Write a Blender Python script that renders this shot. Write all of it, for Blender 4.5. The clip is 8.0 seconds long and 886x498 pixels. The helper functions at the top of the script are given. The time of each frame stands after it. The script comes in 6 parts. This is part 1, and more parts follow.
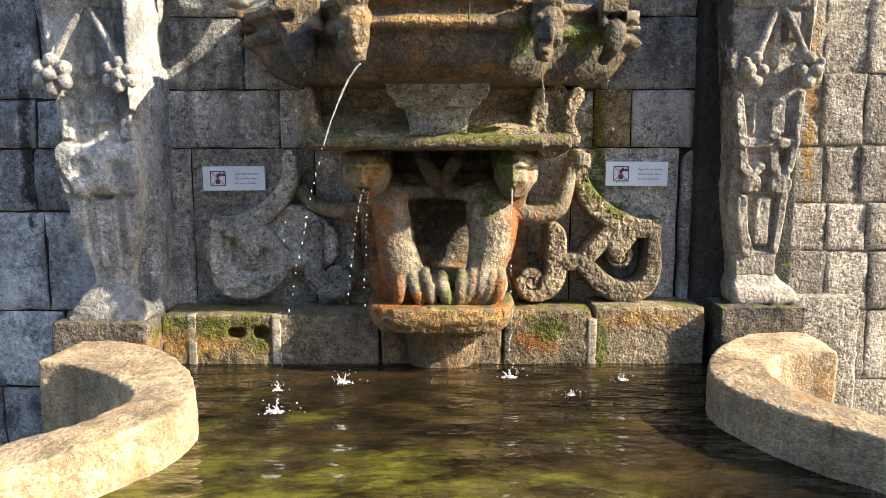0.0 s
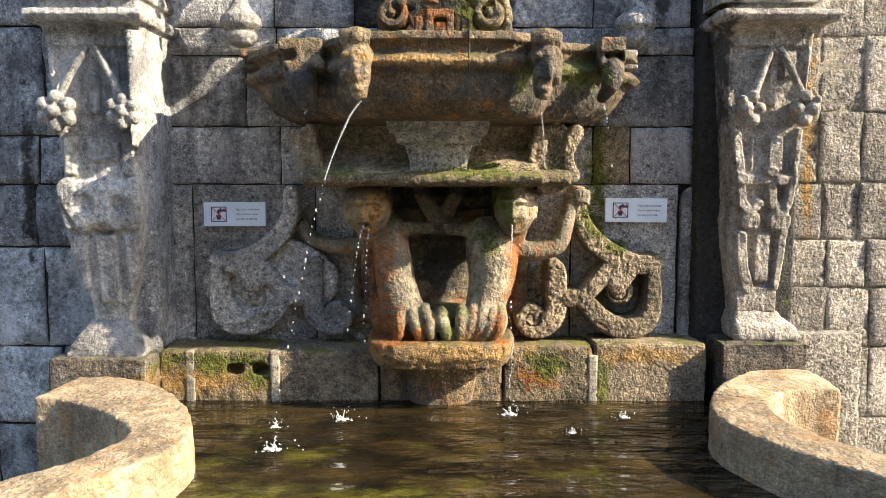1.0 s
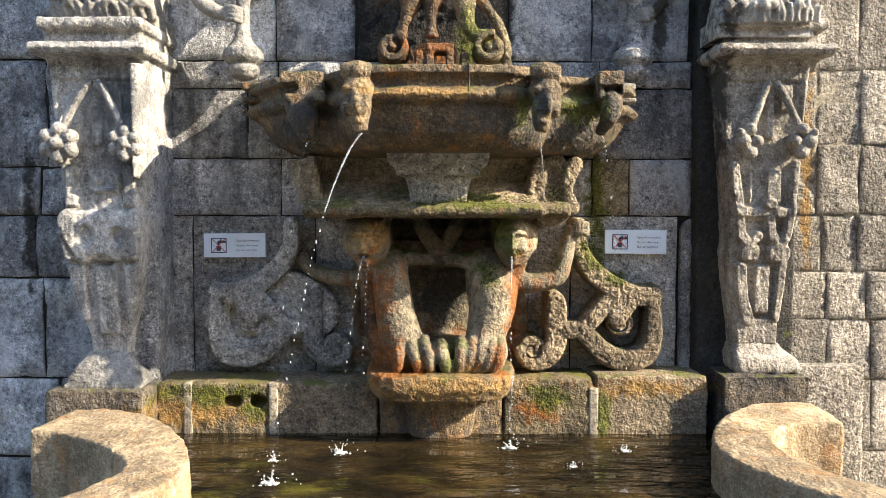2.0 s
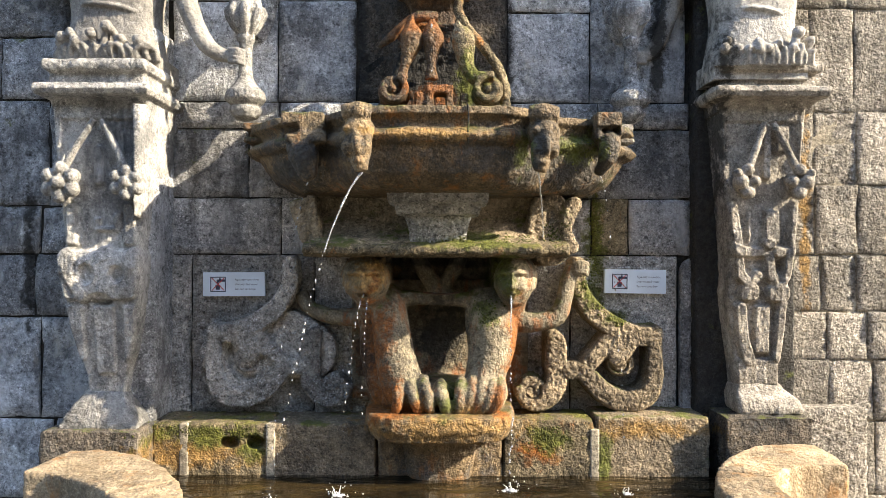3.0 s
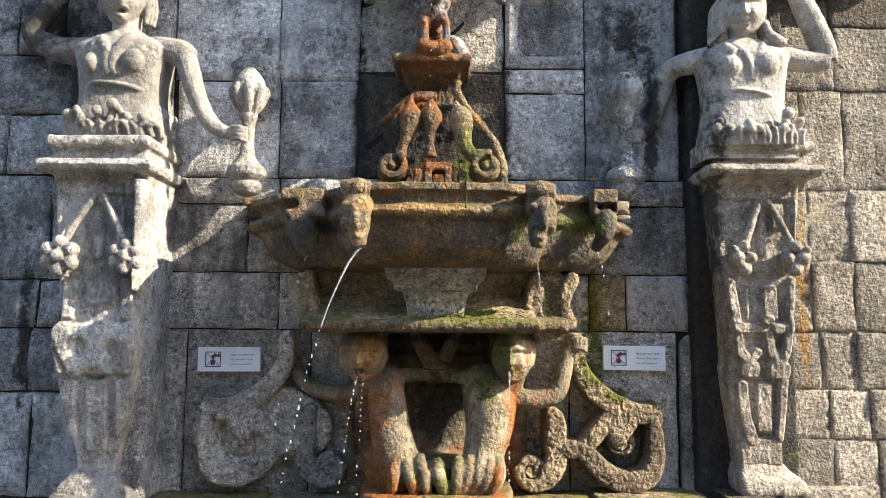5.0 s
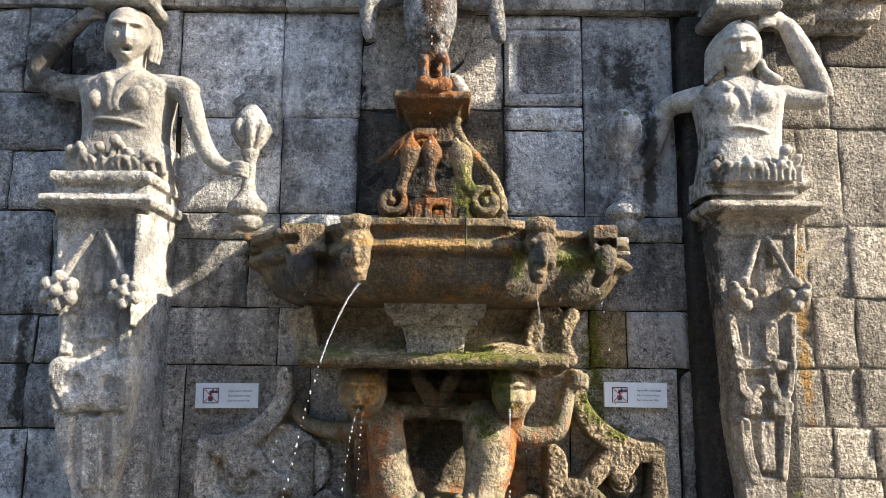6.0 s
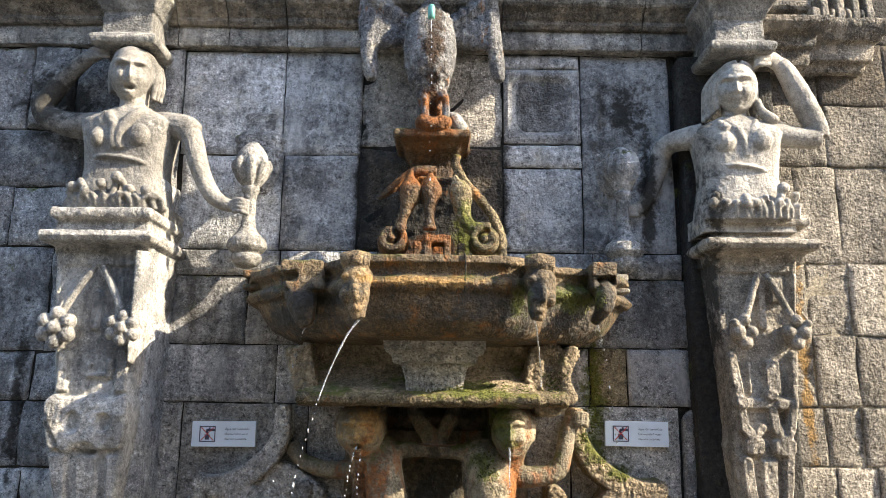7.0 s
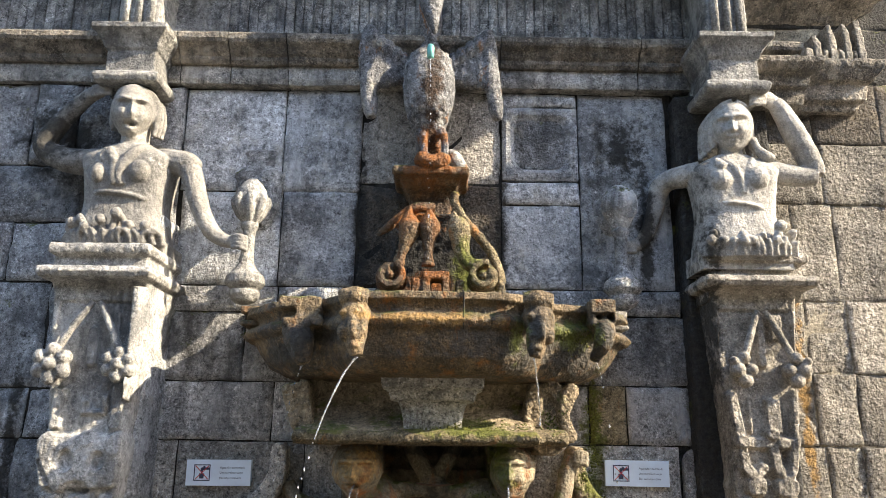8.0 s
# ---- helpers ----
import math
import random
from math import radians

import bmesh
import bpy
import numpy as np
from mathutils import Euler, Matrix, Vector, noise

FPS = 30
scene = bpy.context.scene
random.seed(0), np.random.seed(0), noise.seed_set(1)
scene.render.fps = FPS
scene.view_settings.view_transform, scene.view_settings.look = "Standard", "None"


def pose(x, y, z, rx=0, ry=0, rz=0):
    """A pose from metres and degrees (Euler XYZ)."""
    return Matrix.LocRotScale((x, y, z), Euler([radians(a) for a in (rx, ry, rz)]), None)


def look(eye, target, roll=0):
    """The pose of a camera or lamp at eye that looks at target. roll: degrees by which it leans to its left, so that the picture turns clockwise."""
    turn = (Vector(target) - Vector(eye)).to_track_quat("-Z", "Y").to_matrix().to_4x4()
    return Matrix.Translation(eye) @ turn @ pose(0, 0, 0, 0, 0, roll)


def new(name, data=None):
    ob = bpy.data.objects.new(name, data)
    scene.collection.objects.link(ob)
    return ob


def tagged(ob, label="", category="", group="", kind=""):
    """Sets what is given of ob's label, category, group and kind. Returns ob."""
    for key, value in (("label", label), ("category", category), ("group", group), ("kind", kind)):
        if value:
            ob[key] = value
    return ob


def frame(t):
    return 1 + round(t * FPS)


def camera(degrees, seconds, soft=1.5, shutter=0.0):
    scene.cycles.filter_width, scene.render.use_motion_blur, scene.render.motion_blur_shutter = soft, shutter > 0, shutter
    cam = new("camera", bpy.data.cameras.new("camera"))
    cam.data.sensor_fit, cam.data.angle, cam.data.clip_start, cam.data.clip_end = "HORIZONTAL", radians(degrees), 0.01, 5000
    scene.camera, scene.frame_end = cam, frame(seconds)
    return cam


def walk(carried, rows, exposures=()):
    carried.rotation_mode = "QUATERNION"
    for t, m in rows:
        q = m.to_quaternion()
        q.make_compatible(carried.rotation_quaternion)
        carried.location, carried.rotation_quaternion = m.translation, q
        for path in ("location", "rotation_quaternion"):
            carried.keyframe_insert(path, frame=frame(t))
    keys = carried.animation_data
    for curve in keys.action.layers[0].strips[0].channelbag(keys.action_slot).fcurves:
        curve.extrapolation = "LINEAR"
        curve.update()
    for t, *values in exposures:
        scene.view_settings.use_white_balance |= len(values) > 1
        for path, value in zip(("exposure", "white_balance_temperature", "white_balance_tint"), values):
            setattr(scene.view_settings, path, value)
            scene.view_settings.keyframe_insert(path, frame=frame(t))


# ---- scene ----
cam = camera(61.45, 8.0, soft=0.5)
EYE = (0.0, -3.6, 1.6)
ROWS = [
    (0.0, 81.966, 0.057, 0.0),
    (0.5, 83.433, 0.029, 0.015),
    (1.0, 84.72, -0.042, 0.012),
    (1.5, 85.881, -0.084, -0.005),
    (3.0, 90.155, -0.215, -0.036),
    (3.5, 91.815, -0.283, -0.125),
    (4.0, 93.174, -0.327, -0.184),
    (4.5, 94.548, -0.388, -0.21),
    (6.0, 98.662, -0.531, -0.242),
    (6.5, 100.054, -0.571, -0.262),
    (7.0, 101.492, -0.622, -0.302),
    (7.5, 102.908, -0.677, -0.354),
    (8.0, 104.299, -0.737, -0.452),
]
walk(cam, [(t, pose(*EYE, rx, ry, rz)) for t, rx, ry, rz in ROWS], [(0.0, 2.03), (8.0, 2.03)])

# ---- light ----
SUN_FROM = Vector((1.0, -0.30, 0.62)).normalized()
world = bpy.data.worlds.new("sky")
scene.world = world
world.use_nodes = True
wn = world.node_tree.nodes
sky = wn.new("ShaderNodeTexSky")
sky.sky_type = "NISHITA"
sky.sun_disc = False
sky.sun_elevation = math.asin(SUN_FROM.z)
sky.sun_rotation = math.atan2(SUN_FROM.x, SUN_FROM.y)
wn["Background"].inputs["Strength"].default_value = 0.138
world.node_tree.links.new(sky.outputs[0], wn["Background"].inputs["Color"])
sun_data = bpy.data.lights.new("sun", "SUN")
sun_data.energy = 3.8
sun_data.angle = radians(0.55)
sun_data.color = (1.0, 0.86, 0.65)
sun = new("sun", sun_data)
sun.matrix_world = look(SUN_FROM * 20, (0, 0, 0))


# ---- materials ----
def nodes_of(name):
    m = bpy.data.materials.new(name)
    m.use_nodes = True
    return m, m.node_tree.nodes, m.node_tree.links, m.node_tree.nodes["Principled BSDF"]


def tex(n, l, vec, scale, detail=4.0, rough=0.6, stretch=None):
    if stretch:
        mp = n.new("ShaderNodeMapping")
        mp.inputs["Scale"].default_value = stretch
        l.new(vec, mp.inputs["Vector"])
        vec = mp.outputs[0]
    t = n.new("ShaderNodeTexNoise")
    t.inputs["Scale"].default_value = scale
    t.inputs["Detail"].default_value = detail
    t.inputs["Roughness"].default_value = rough
    l.new(vec, t.inputs["Vector"])
    return t.outputs[0]


def ramp(n, l, fac, stops):
    r = n.new("ShaderNodeValToRGB")
    els = r.color_ramp.elements
    while len(els) < len(stops):
        els.new(0.5)
    for e, (p, c) in zip(els, stops):
        e.position = p
        e.color = (*c, 1) if len(c) == 3 else c
    l.new(fac, r.inputs[0])
    return r.outputs[0]


def mix(n, l, fac, a, b, kind="MIX"):
    x = n.new("ShaderNodeMix")
    x.data_type = "RGBA"
    x.blend_type = kind
    for sock, v in ((x.inputs[0], fac), (x.inputs[6], a), (x.inputs[7], b)):
        if isinstance(v, (int, float)):
            sock.default_value = v
        elif isinstance(v, tuple):
            sock.default_value = (*v, 1)
        else:
            l.new(v, sock)
    return x.outputs[2]


# stains and painted shade placed on the wall: x, z, half width, half height
STAINS_AND_SHADE = [
    # crust and algae, plus painted shade: ledge underside, opening, recess, raised arm
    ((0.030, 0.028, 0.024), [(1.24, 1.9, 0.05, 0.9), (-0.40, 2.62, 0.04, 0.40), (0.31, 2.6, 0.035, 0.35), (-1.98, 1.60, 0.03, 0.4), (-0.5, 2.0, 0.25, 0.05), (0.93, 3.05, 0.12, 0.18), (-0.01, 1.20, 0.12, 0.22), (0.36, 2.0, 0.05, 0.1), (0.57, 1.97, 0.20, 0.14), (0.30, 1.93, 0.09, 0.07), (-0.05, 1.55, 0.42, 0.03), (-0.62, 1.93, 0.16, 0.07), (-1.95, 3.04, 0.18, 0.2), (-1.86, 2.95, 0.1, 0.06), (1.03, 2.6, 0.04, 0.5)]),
    ((0.26, 0.155, 0.05), [(1.725, 1.75, 0.025, 0.45), (-1.10, 0.70, 0.30, 0.08), (0.95, 0.80, 0.30, 0.04), (0.0, 0.85, 0.36, 0.08), (-0.32, 1.48, 0.09, 0.08), (-0.08, 2.04, 0.26, 0.025)]),
    ((0.20, 0.066, 0.008), [(-0.315, 1.15, 0.095, 0.26), (-0.25, 0.96, 0.09, 0.10), (0.315, 1.20, 0.045, 0.24), (0.24, 0.96, 0.05, 0.07), (-0.24, 0.915, 0.18, 0.035), (1.46, 0.66, 0.10, 0.07), (-0.05, 2.875, 0.14, 0.06), (-0.10, 2.62, 0.12, 0.05), (-0.06, 2.33, 0.14, 0.05), (-0.045, 3.00, 0.06, 0.08), (0.45, 0.70, 0.10, 0.06)]),
    # bird's dark water run, plus painted shade beside thigh and below the plate
    ((0.040, 0.021, 0.010), [(-0.045, 3.24, 0.055, 0.24), (-0.045, 3.0, 0.022, 0.12), (-0.05, 2.72, 0.14, 0.05), (-0.36, 1.10, 0.05, 0.18)]),
    ((0.085, 0.095, 0.014), [(0.12, 1.635, 0.20, 0.03), (0.735, 1.62, 0.06, 0.27), (0.70, 1.40, 0.10, 0.07), (0.80, 1.29, 0.10, 0.03), (0.49, 0.75, 0.09, 0.07), (0.72, 0.66, 0.04, 0.12), (-1.04, 0.765, 0.26, 0.05), (-0.87, 0.70, 0.06, 0.05), (0.19, 1.33, 0.05, 0.06), (0.12, 2.38, 0.06, 0.12), (0.30, 1.97, 0.03, 0.08), (0.56, 2.02, 0.09, 0.07), (0.02, 0.95, 0.05, 0.07), (0.27, 1.50, 0.06, 0.10)]),
]

TONE = 0.72


def stone_mat(name, light, dark, stain=(0.10, 0.085, 0.065), stained=0.5, moss=0.0, moss_col=(0.10, 0.115, 0.02),
              rust=0.0, rust_col=(0.30, 0.125, 0.03), pale=0.0, bump=0.5, coarse=1.0, wet=0.0, zones=True, patch=0.0, deep=1.0, fine=1.0):
    """Weathered granite: grain, blotches, dark streaks, lichen, moss on tops and rust of iron water."""
    light, dark = (tuple(c * TONE for c in q) for q in (light, dark))
    m, n, l, b = nodes_of(name)
    geo = n.new("ShaderNodeNewGeometry")
    pos = geo.outputs["Position"]
    info = n.new("ShaderNodeObjectInfo")
    grain = tex(n, l, pos, 125 / coarse, 3, 0.75)
    fleck = tex(n, l, pos, 105 / coarse, 3, 0.75)
    blotch = tex(n, l, pos, 5.5, 6, 0.65)
    streak = tex(n, l, pos, 3.2, 5, 0.65, (3.2, 3.2, 0.55))
    broad = tex(n, l, pos, 4.2, 7, 0.66)
    col = mix(n, l, ramp(n, l, blotch, [(0.34, (0, 0, 0)), (0.66, (1, 1, 1))]), dark, light)
    col = mix(n, l, 1.0, col, ramp(n, l, broad, [(0.36, (0.62, 0.62, 0.63)), (0.48, (0.96, 0.96, 0.96)), (0.62, (1.28, 1.27, 1.25))]), "MULTIPLY")
    col = mix(n, l, ramp(n, l, fleck, [(0.53, (0, 0, 0)), (0.62, (0.75 * fine, 0.75 * fine, 0.75 * fine))]), col, tuple(c * 0.28 for c in dark))
    col = mix(n, l, ramp(n, l, grain, [(0.36, (0.62 * fine, 0.62 * fine, 0.62 * fine)), (0.48, (0, 0, 0))]), col, tuple(min(c * 1.7, 0.8) for c in light))
    mid = tex(n, l, pos, 38, 5, 0.72)
    col = mix(n, l, fine, col, ramp(n, l, mid, [(0.34, (0.28, 0.28, 0.28)), (0.45, (0.86, 0.86, 0.86)), (0.55, (1.08, 1.08, 1.08)), (0.66, (1.6, 1.6, 1.6))]), "MULTIPLY")
    if patch:
        # black crust in mottled patches with ragged edges, and chalky washed runs
        crust = tex(n, l, pos, 3.6, 12, 0.72)
        col = mix(n, l, ramp(n, l, crust, [(0.53 - 0.1 * patch, (0, 0, 0)), (0.60 - 0.07 * patch, (0.55, 0.55, 0.55)), (0.72, (0.9, 0.9, 0.9))]), col, (0.075, 0.078, 0.083))
        wash = tex(n, l, pos, 2.6, 8, 0.7, (1.9, 1.9, 0.8))
        col = mix(n, l, ramp(n, l, wash, [(0.52, (0, 0, 0)), (0.66, (0.8, 0.8, 0.8))]), col, tuple(min(0.8, c * 1.25) for c in light))
    own = n.new("ShaderNodeMapRange")
    own.inputs["To Min"].default_value, own.inputs["To Max"].default_value = 0.68, 1.26
    l.new(info.outputs["Random"], own.inputs["Value"])
    col = mix(n, l, 1.0, col, own.outputs[0], "MULTIPLY")
    if pale:
        lichen = tex(n, l, pos, 9, 7, 0.78)
        col = mix(n, l, ramp(n, l, lichen, [(0.62 - 0.12 * pale, (0, 0, 0)), (0.68, (0.75, 0.75, 0.75))]), col, (0.52, 0.50, 0.44))
    if stained:
        col = mix(n, l, ramp(n, l, streak, [(0.62 - 0.22 * stained, (0, 0, 0)), (0.78, (0.85, 0.85, 0.85))]), col, stain)
    if rust:
        r1 = tex(n, l, pos, 8.0, 6, 0.72, (1.5, 1.5, 0.7))
        col = mix(n, l, ramp(n, l, r1, [(0.64 - 0.34 * rust, (0, 0, 0)), (0.70, (0.9, 0.9, 0.9))]), col, rust_col)
    if moss:
        m1 = tex(n, l, pos, 7.0, 5, 0.7)
        sep = n.new("ShaderNodeSeparateXYZ")
        l.new(geo.outputs["Normal"], sep.inputs[0])
        up = n.new("ShaderNodeMath")
        up.operation = "MULTIPLY_ADD"
        up.inputs[1].default_value = 0.16
        l.new(sep.outputs["Z"], up.inputs[0])
        l.new(m1, up.inputs[2])
        col = mix(n, l, ramp(n, l, up.outputs[0], [(0.68 - 0.3 * moss, (0, 0, 0)), (0.74, (0.9, 0.9, 0.9))]), col, moss_col)
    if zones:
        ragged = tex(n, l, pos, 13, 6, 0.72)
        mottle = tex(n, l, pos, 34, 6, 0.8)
        for tint, places in STAINS_AND_SHADE:
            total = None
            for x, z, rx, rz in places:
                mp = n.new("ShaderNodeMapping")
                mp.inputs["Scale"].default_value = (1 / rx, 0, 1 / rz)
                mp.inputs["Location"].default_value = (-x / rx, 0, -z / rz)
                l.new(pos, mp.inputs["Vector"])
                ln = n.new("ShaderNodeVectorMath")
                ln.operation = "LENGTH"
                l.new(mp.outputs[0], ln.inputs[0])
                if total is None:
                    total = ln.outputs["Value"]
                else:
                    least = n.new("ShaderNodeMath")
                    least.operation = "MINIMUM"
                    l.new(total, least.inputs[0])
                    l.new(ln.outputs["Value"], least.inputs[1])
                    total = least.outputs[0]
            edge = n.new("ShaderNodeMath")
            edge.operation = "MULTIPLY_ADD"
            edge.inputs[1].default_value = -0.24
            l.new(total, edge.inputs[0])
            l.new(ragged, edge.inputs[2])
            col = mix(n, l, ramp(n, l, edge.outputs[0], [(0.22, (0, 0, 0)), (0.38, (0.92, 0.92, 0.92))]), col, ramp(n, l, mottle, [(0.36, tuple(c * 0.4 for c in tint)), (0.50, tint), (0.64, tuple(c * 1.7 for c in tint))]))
    l.new(col, b.inputs["Base Color"])
    b.inputs["Roughness"].default_value = 0.86 - 0.45 * wet
    b.inputs["Specular IOR Level"].default_value = 0.35 + 0.2 * wet
    pit = tex(n, l, pos, 58 / coarse, 3, 0.6)
    h = n.new("ShaderNodeMath")
    h.operation = "MULTIPLY_ADD"
    h.inputs[1].default_value = 0.35
    l.new(grain, h.inputs[0])
    l.new(pit, h.inputs[2])
    bp = n.new("ShaderNodeBump")
    bp.inputs["Strength"].default_value = bump
    bp.inputs["Distance"].default_value = 0.024 * deep
    l.new(h.outputs[0], bp.inputs["Height"])
    l.new(bp.outputs[0], b.inputs["Normal"])
    return m


CRUST = (0.035, 0.033, 0.03)
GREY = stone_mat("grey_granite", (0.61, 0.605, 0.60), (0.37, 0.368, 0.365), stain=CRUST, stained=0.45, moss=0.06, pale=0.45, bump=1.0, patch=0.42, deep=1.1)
PALE = stone_mat("bleached_granite", (0.74, 0.755, 0.775), (0.48, 0.49, 0.505), stain=CRUST, stained=0.3, pale=0.8, bump=0.9, patch=0.3, deep=0.7)
# DARK: crusted stone, blackened further to paint the shade of gaps and hollows
DARK = stone_mat("stained_shade_granite", (0.075, 0.072, 0.068), (0.028, 0.027, 0.025), stain=CRUST, stained=0.85, moss=0.2, bump=0.8)
LIGHT = stone_mat("pale_carved_granite", (0.52, 0.505, 0.475), (0.30, 0.293, 0.28), stain=(0.07, 0.065, 0.06), stained=0.5, pale=0.5, bump=0.75, patch=0.4, deep=0.7, fine=0.75)
FIGURE = stone_mat("smooth_worn_figure_granite", (0.52, 0.495, 0.455), (0.37, 0.352, 0.325), stain=(0.12, 0.113, 0.105), stained=0.3, pale=0.1, bump=0.6, deep=0.5, fine=0.45)
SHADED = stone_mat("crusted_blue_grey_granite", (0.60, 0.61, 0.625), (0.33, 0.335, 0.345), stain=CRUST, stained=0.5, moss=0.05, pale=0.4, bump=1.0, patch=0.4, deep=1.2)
SOOT = stone_mat("sooty_frieze_granite", (0.78, 0.77, 0.76), (0.20, 0.20, 0.20), stain=(0.02, 0.02, 0.02), stained=0.7, pale=0.8, bump=0.9, patch=0.7)
TAN = stone_mat("tan_carved_granite", (0.53, 0.48, 0.41), (0.29, 0.26, 0.22), stain=(0.05, 0.045, 0.035), stained=0.45, pale=0.4, bump=0.75, deep=0.8, fine=0.7)
WARM = stone_mat("warm_rough_granite", (0.45, 0.41, 0.35), (0.27, 0.245, 0.205), stain=(0.09, 0.075, 0.055), stained=0.35, pale=0.2, bump=1.0, coarse=1.2, deep=1.3)
OCHRE = stone_mat("wet_ochre_granite", (0.33, 0.235, 0.13), (0.12, 0.085, 0.048), stain=(0.03, 0.026, 0.016), stained=0.75, moss=0.22, moss_col=(0.07, 0.075, 0.015), rust=0.24, wet=0.35, bump=0.8, patch=0.2)
RUST = stone_mat("rust_stained_granite", (0.17, 0.115, 0.06), (0.05, 0.034, 0.02), stain=(0.022, 0.016, 0.010), stained=0.75, moss=0.2, rust=0.6, rust_col=(0.20, 0.075, 0.014), wet=0.5, bump=0.9)
MOSSY = stone_mat("mossy_granite", (0.40, 0.32, 0.20), (0.18, 0.145, 0.085), stain=(0.035, 0.03, 0.02), stained=0.45, moss=0.25, moss_col=(0.13, 0.13, 0.02), rust=0.15, bump=0.9)
BODY = stone_mat("iron_streaked_granite", (0.46, 0.39, 0.27), (0.17, 0.14, 0.09), stain=(0.03, 0.026, 0.016), stained=0.6, moss=0.2, rust=0.28, rust_col=(0.27, 0.085, 0.015), wet=0.4, bump=0.7, fine=0.6)
BIRD = stone_mat("grey_bird_granite", (0.36, 0.36, 0.37), (0.15, 0.15, 0.155), stain=CRUST, stained=0.5, pale=0.4, rust=0.15, bump=0.9)
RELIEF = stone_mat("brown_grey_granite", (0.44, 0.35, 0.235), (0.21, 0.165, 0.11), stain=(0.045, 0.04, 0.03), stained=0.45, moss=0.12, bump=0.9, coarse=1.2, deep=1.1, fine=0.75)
SLATE = stone_mat("worn_grey_carving_granite", (0.74, 0.70, 0.635), (0.47, 0.44, 0.395), stain=CRUST, stained=0.3, pale=0.2, bump=1.0, deep=1.1)
PITTED = stone_mat("pitted_brown_granite", (0.27, 0.225, 0.175), (0.10, 0.083, 0.062), stain=CRUST, stained=0.6, moss=0.1, bump=1.0, patch=0.5, deep=1.6)
RIM = stone_mat("rough_rim_granite", (0.50, 0.395, 0.26), (0.30, 0.22, 0.13), stain=(0.12, 0.075, 0.035), stained=0.55, rust=0.3, rust_col=(0.33, 0.17, 0.06), bump=0.7, coarse=1.2, zones=False, fine=0.5)
FRIEZE = stone_mat("streaked_frieze_granite", (0.64, 0.62, 0.58), (0.24, 0.23, 0.215), stain=(0.03, 0.03, 0.03), stained=0.85, pale=1.0, bump=0.9, patch=0.6)
CORNICE = stone_mat("blackened_moulding_granite", (0.50, 0.44, 0.36), (0.17, 0.15, 0.125), stain=(0.025, 0.024, 0.022), stained=0.8, pale=0.7, bump=1.0, patch=0.8)
MOSS = stone_mat("green_moss", (0.16, 0.17, 0.025), (0.07, 0.085, 0.012), stained=0.3, bump=0.6, zones=False)
CEMENT = stone_mat("grey_cement", (0.46, 0.41, 0.32), (0.32, 0.28, 0.21), stained=0.3, bump=0.3, zones=False)
MORTAR = stone_mat("dark_joint_mortar", (0.045, 0.042, 0.036), (0.02, 0.019, 0.017), stained=0.4, moss=0.2, zones=False)
PAVING = stone_mat("granite_paving", (0.26, 0.25, 0.235), (0.16, 0.153, 0.143), stained=0.3, zones=False)


def plain_mat(name, col, rough=0.5, metal=0.0):
    m, n, l, b = nodes_of(name)
    geo = n.new("ShaderNodeNewGeometry")
    v = tex(n, l, geo.outputs["Position"], 9, 4)
    l.new(mix(n, l, ramp(n, l, v, [(0.35, (0, 0, 0)), (0.7, (1, 1, 1))]), tuple(c * 0.88 for c in col), col), b.inputs["Base Color"])
    b.inputs["Roughness"].default_value, b.inputs["Metallic"].default_value = rough, metal
    return m


SIGN = plain_mat("white_sign_plate", (0.82, 0.91, 1.0), 0.2)
INK = plain_mat("dark_blue_ink", (0.05, 0.06, 0.11), 0.5)
RED = plain_mat("red_ink", (0.55, 0.04, 0.05), 0.5)
PIPE = plain_mat("verdigris_copper_pipe", (0.16, 0.42, 0.38), 0.4, 0.3)
IRON = plain_mat("rusty_iron", (0.09, 0.05, 0.03), 0.7, 0.4)


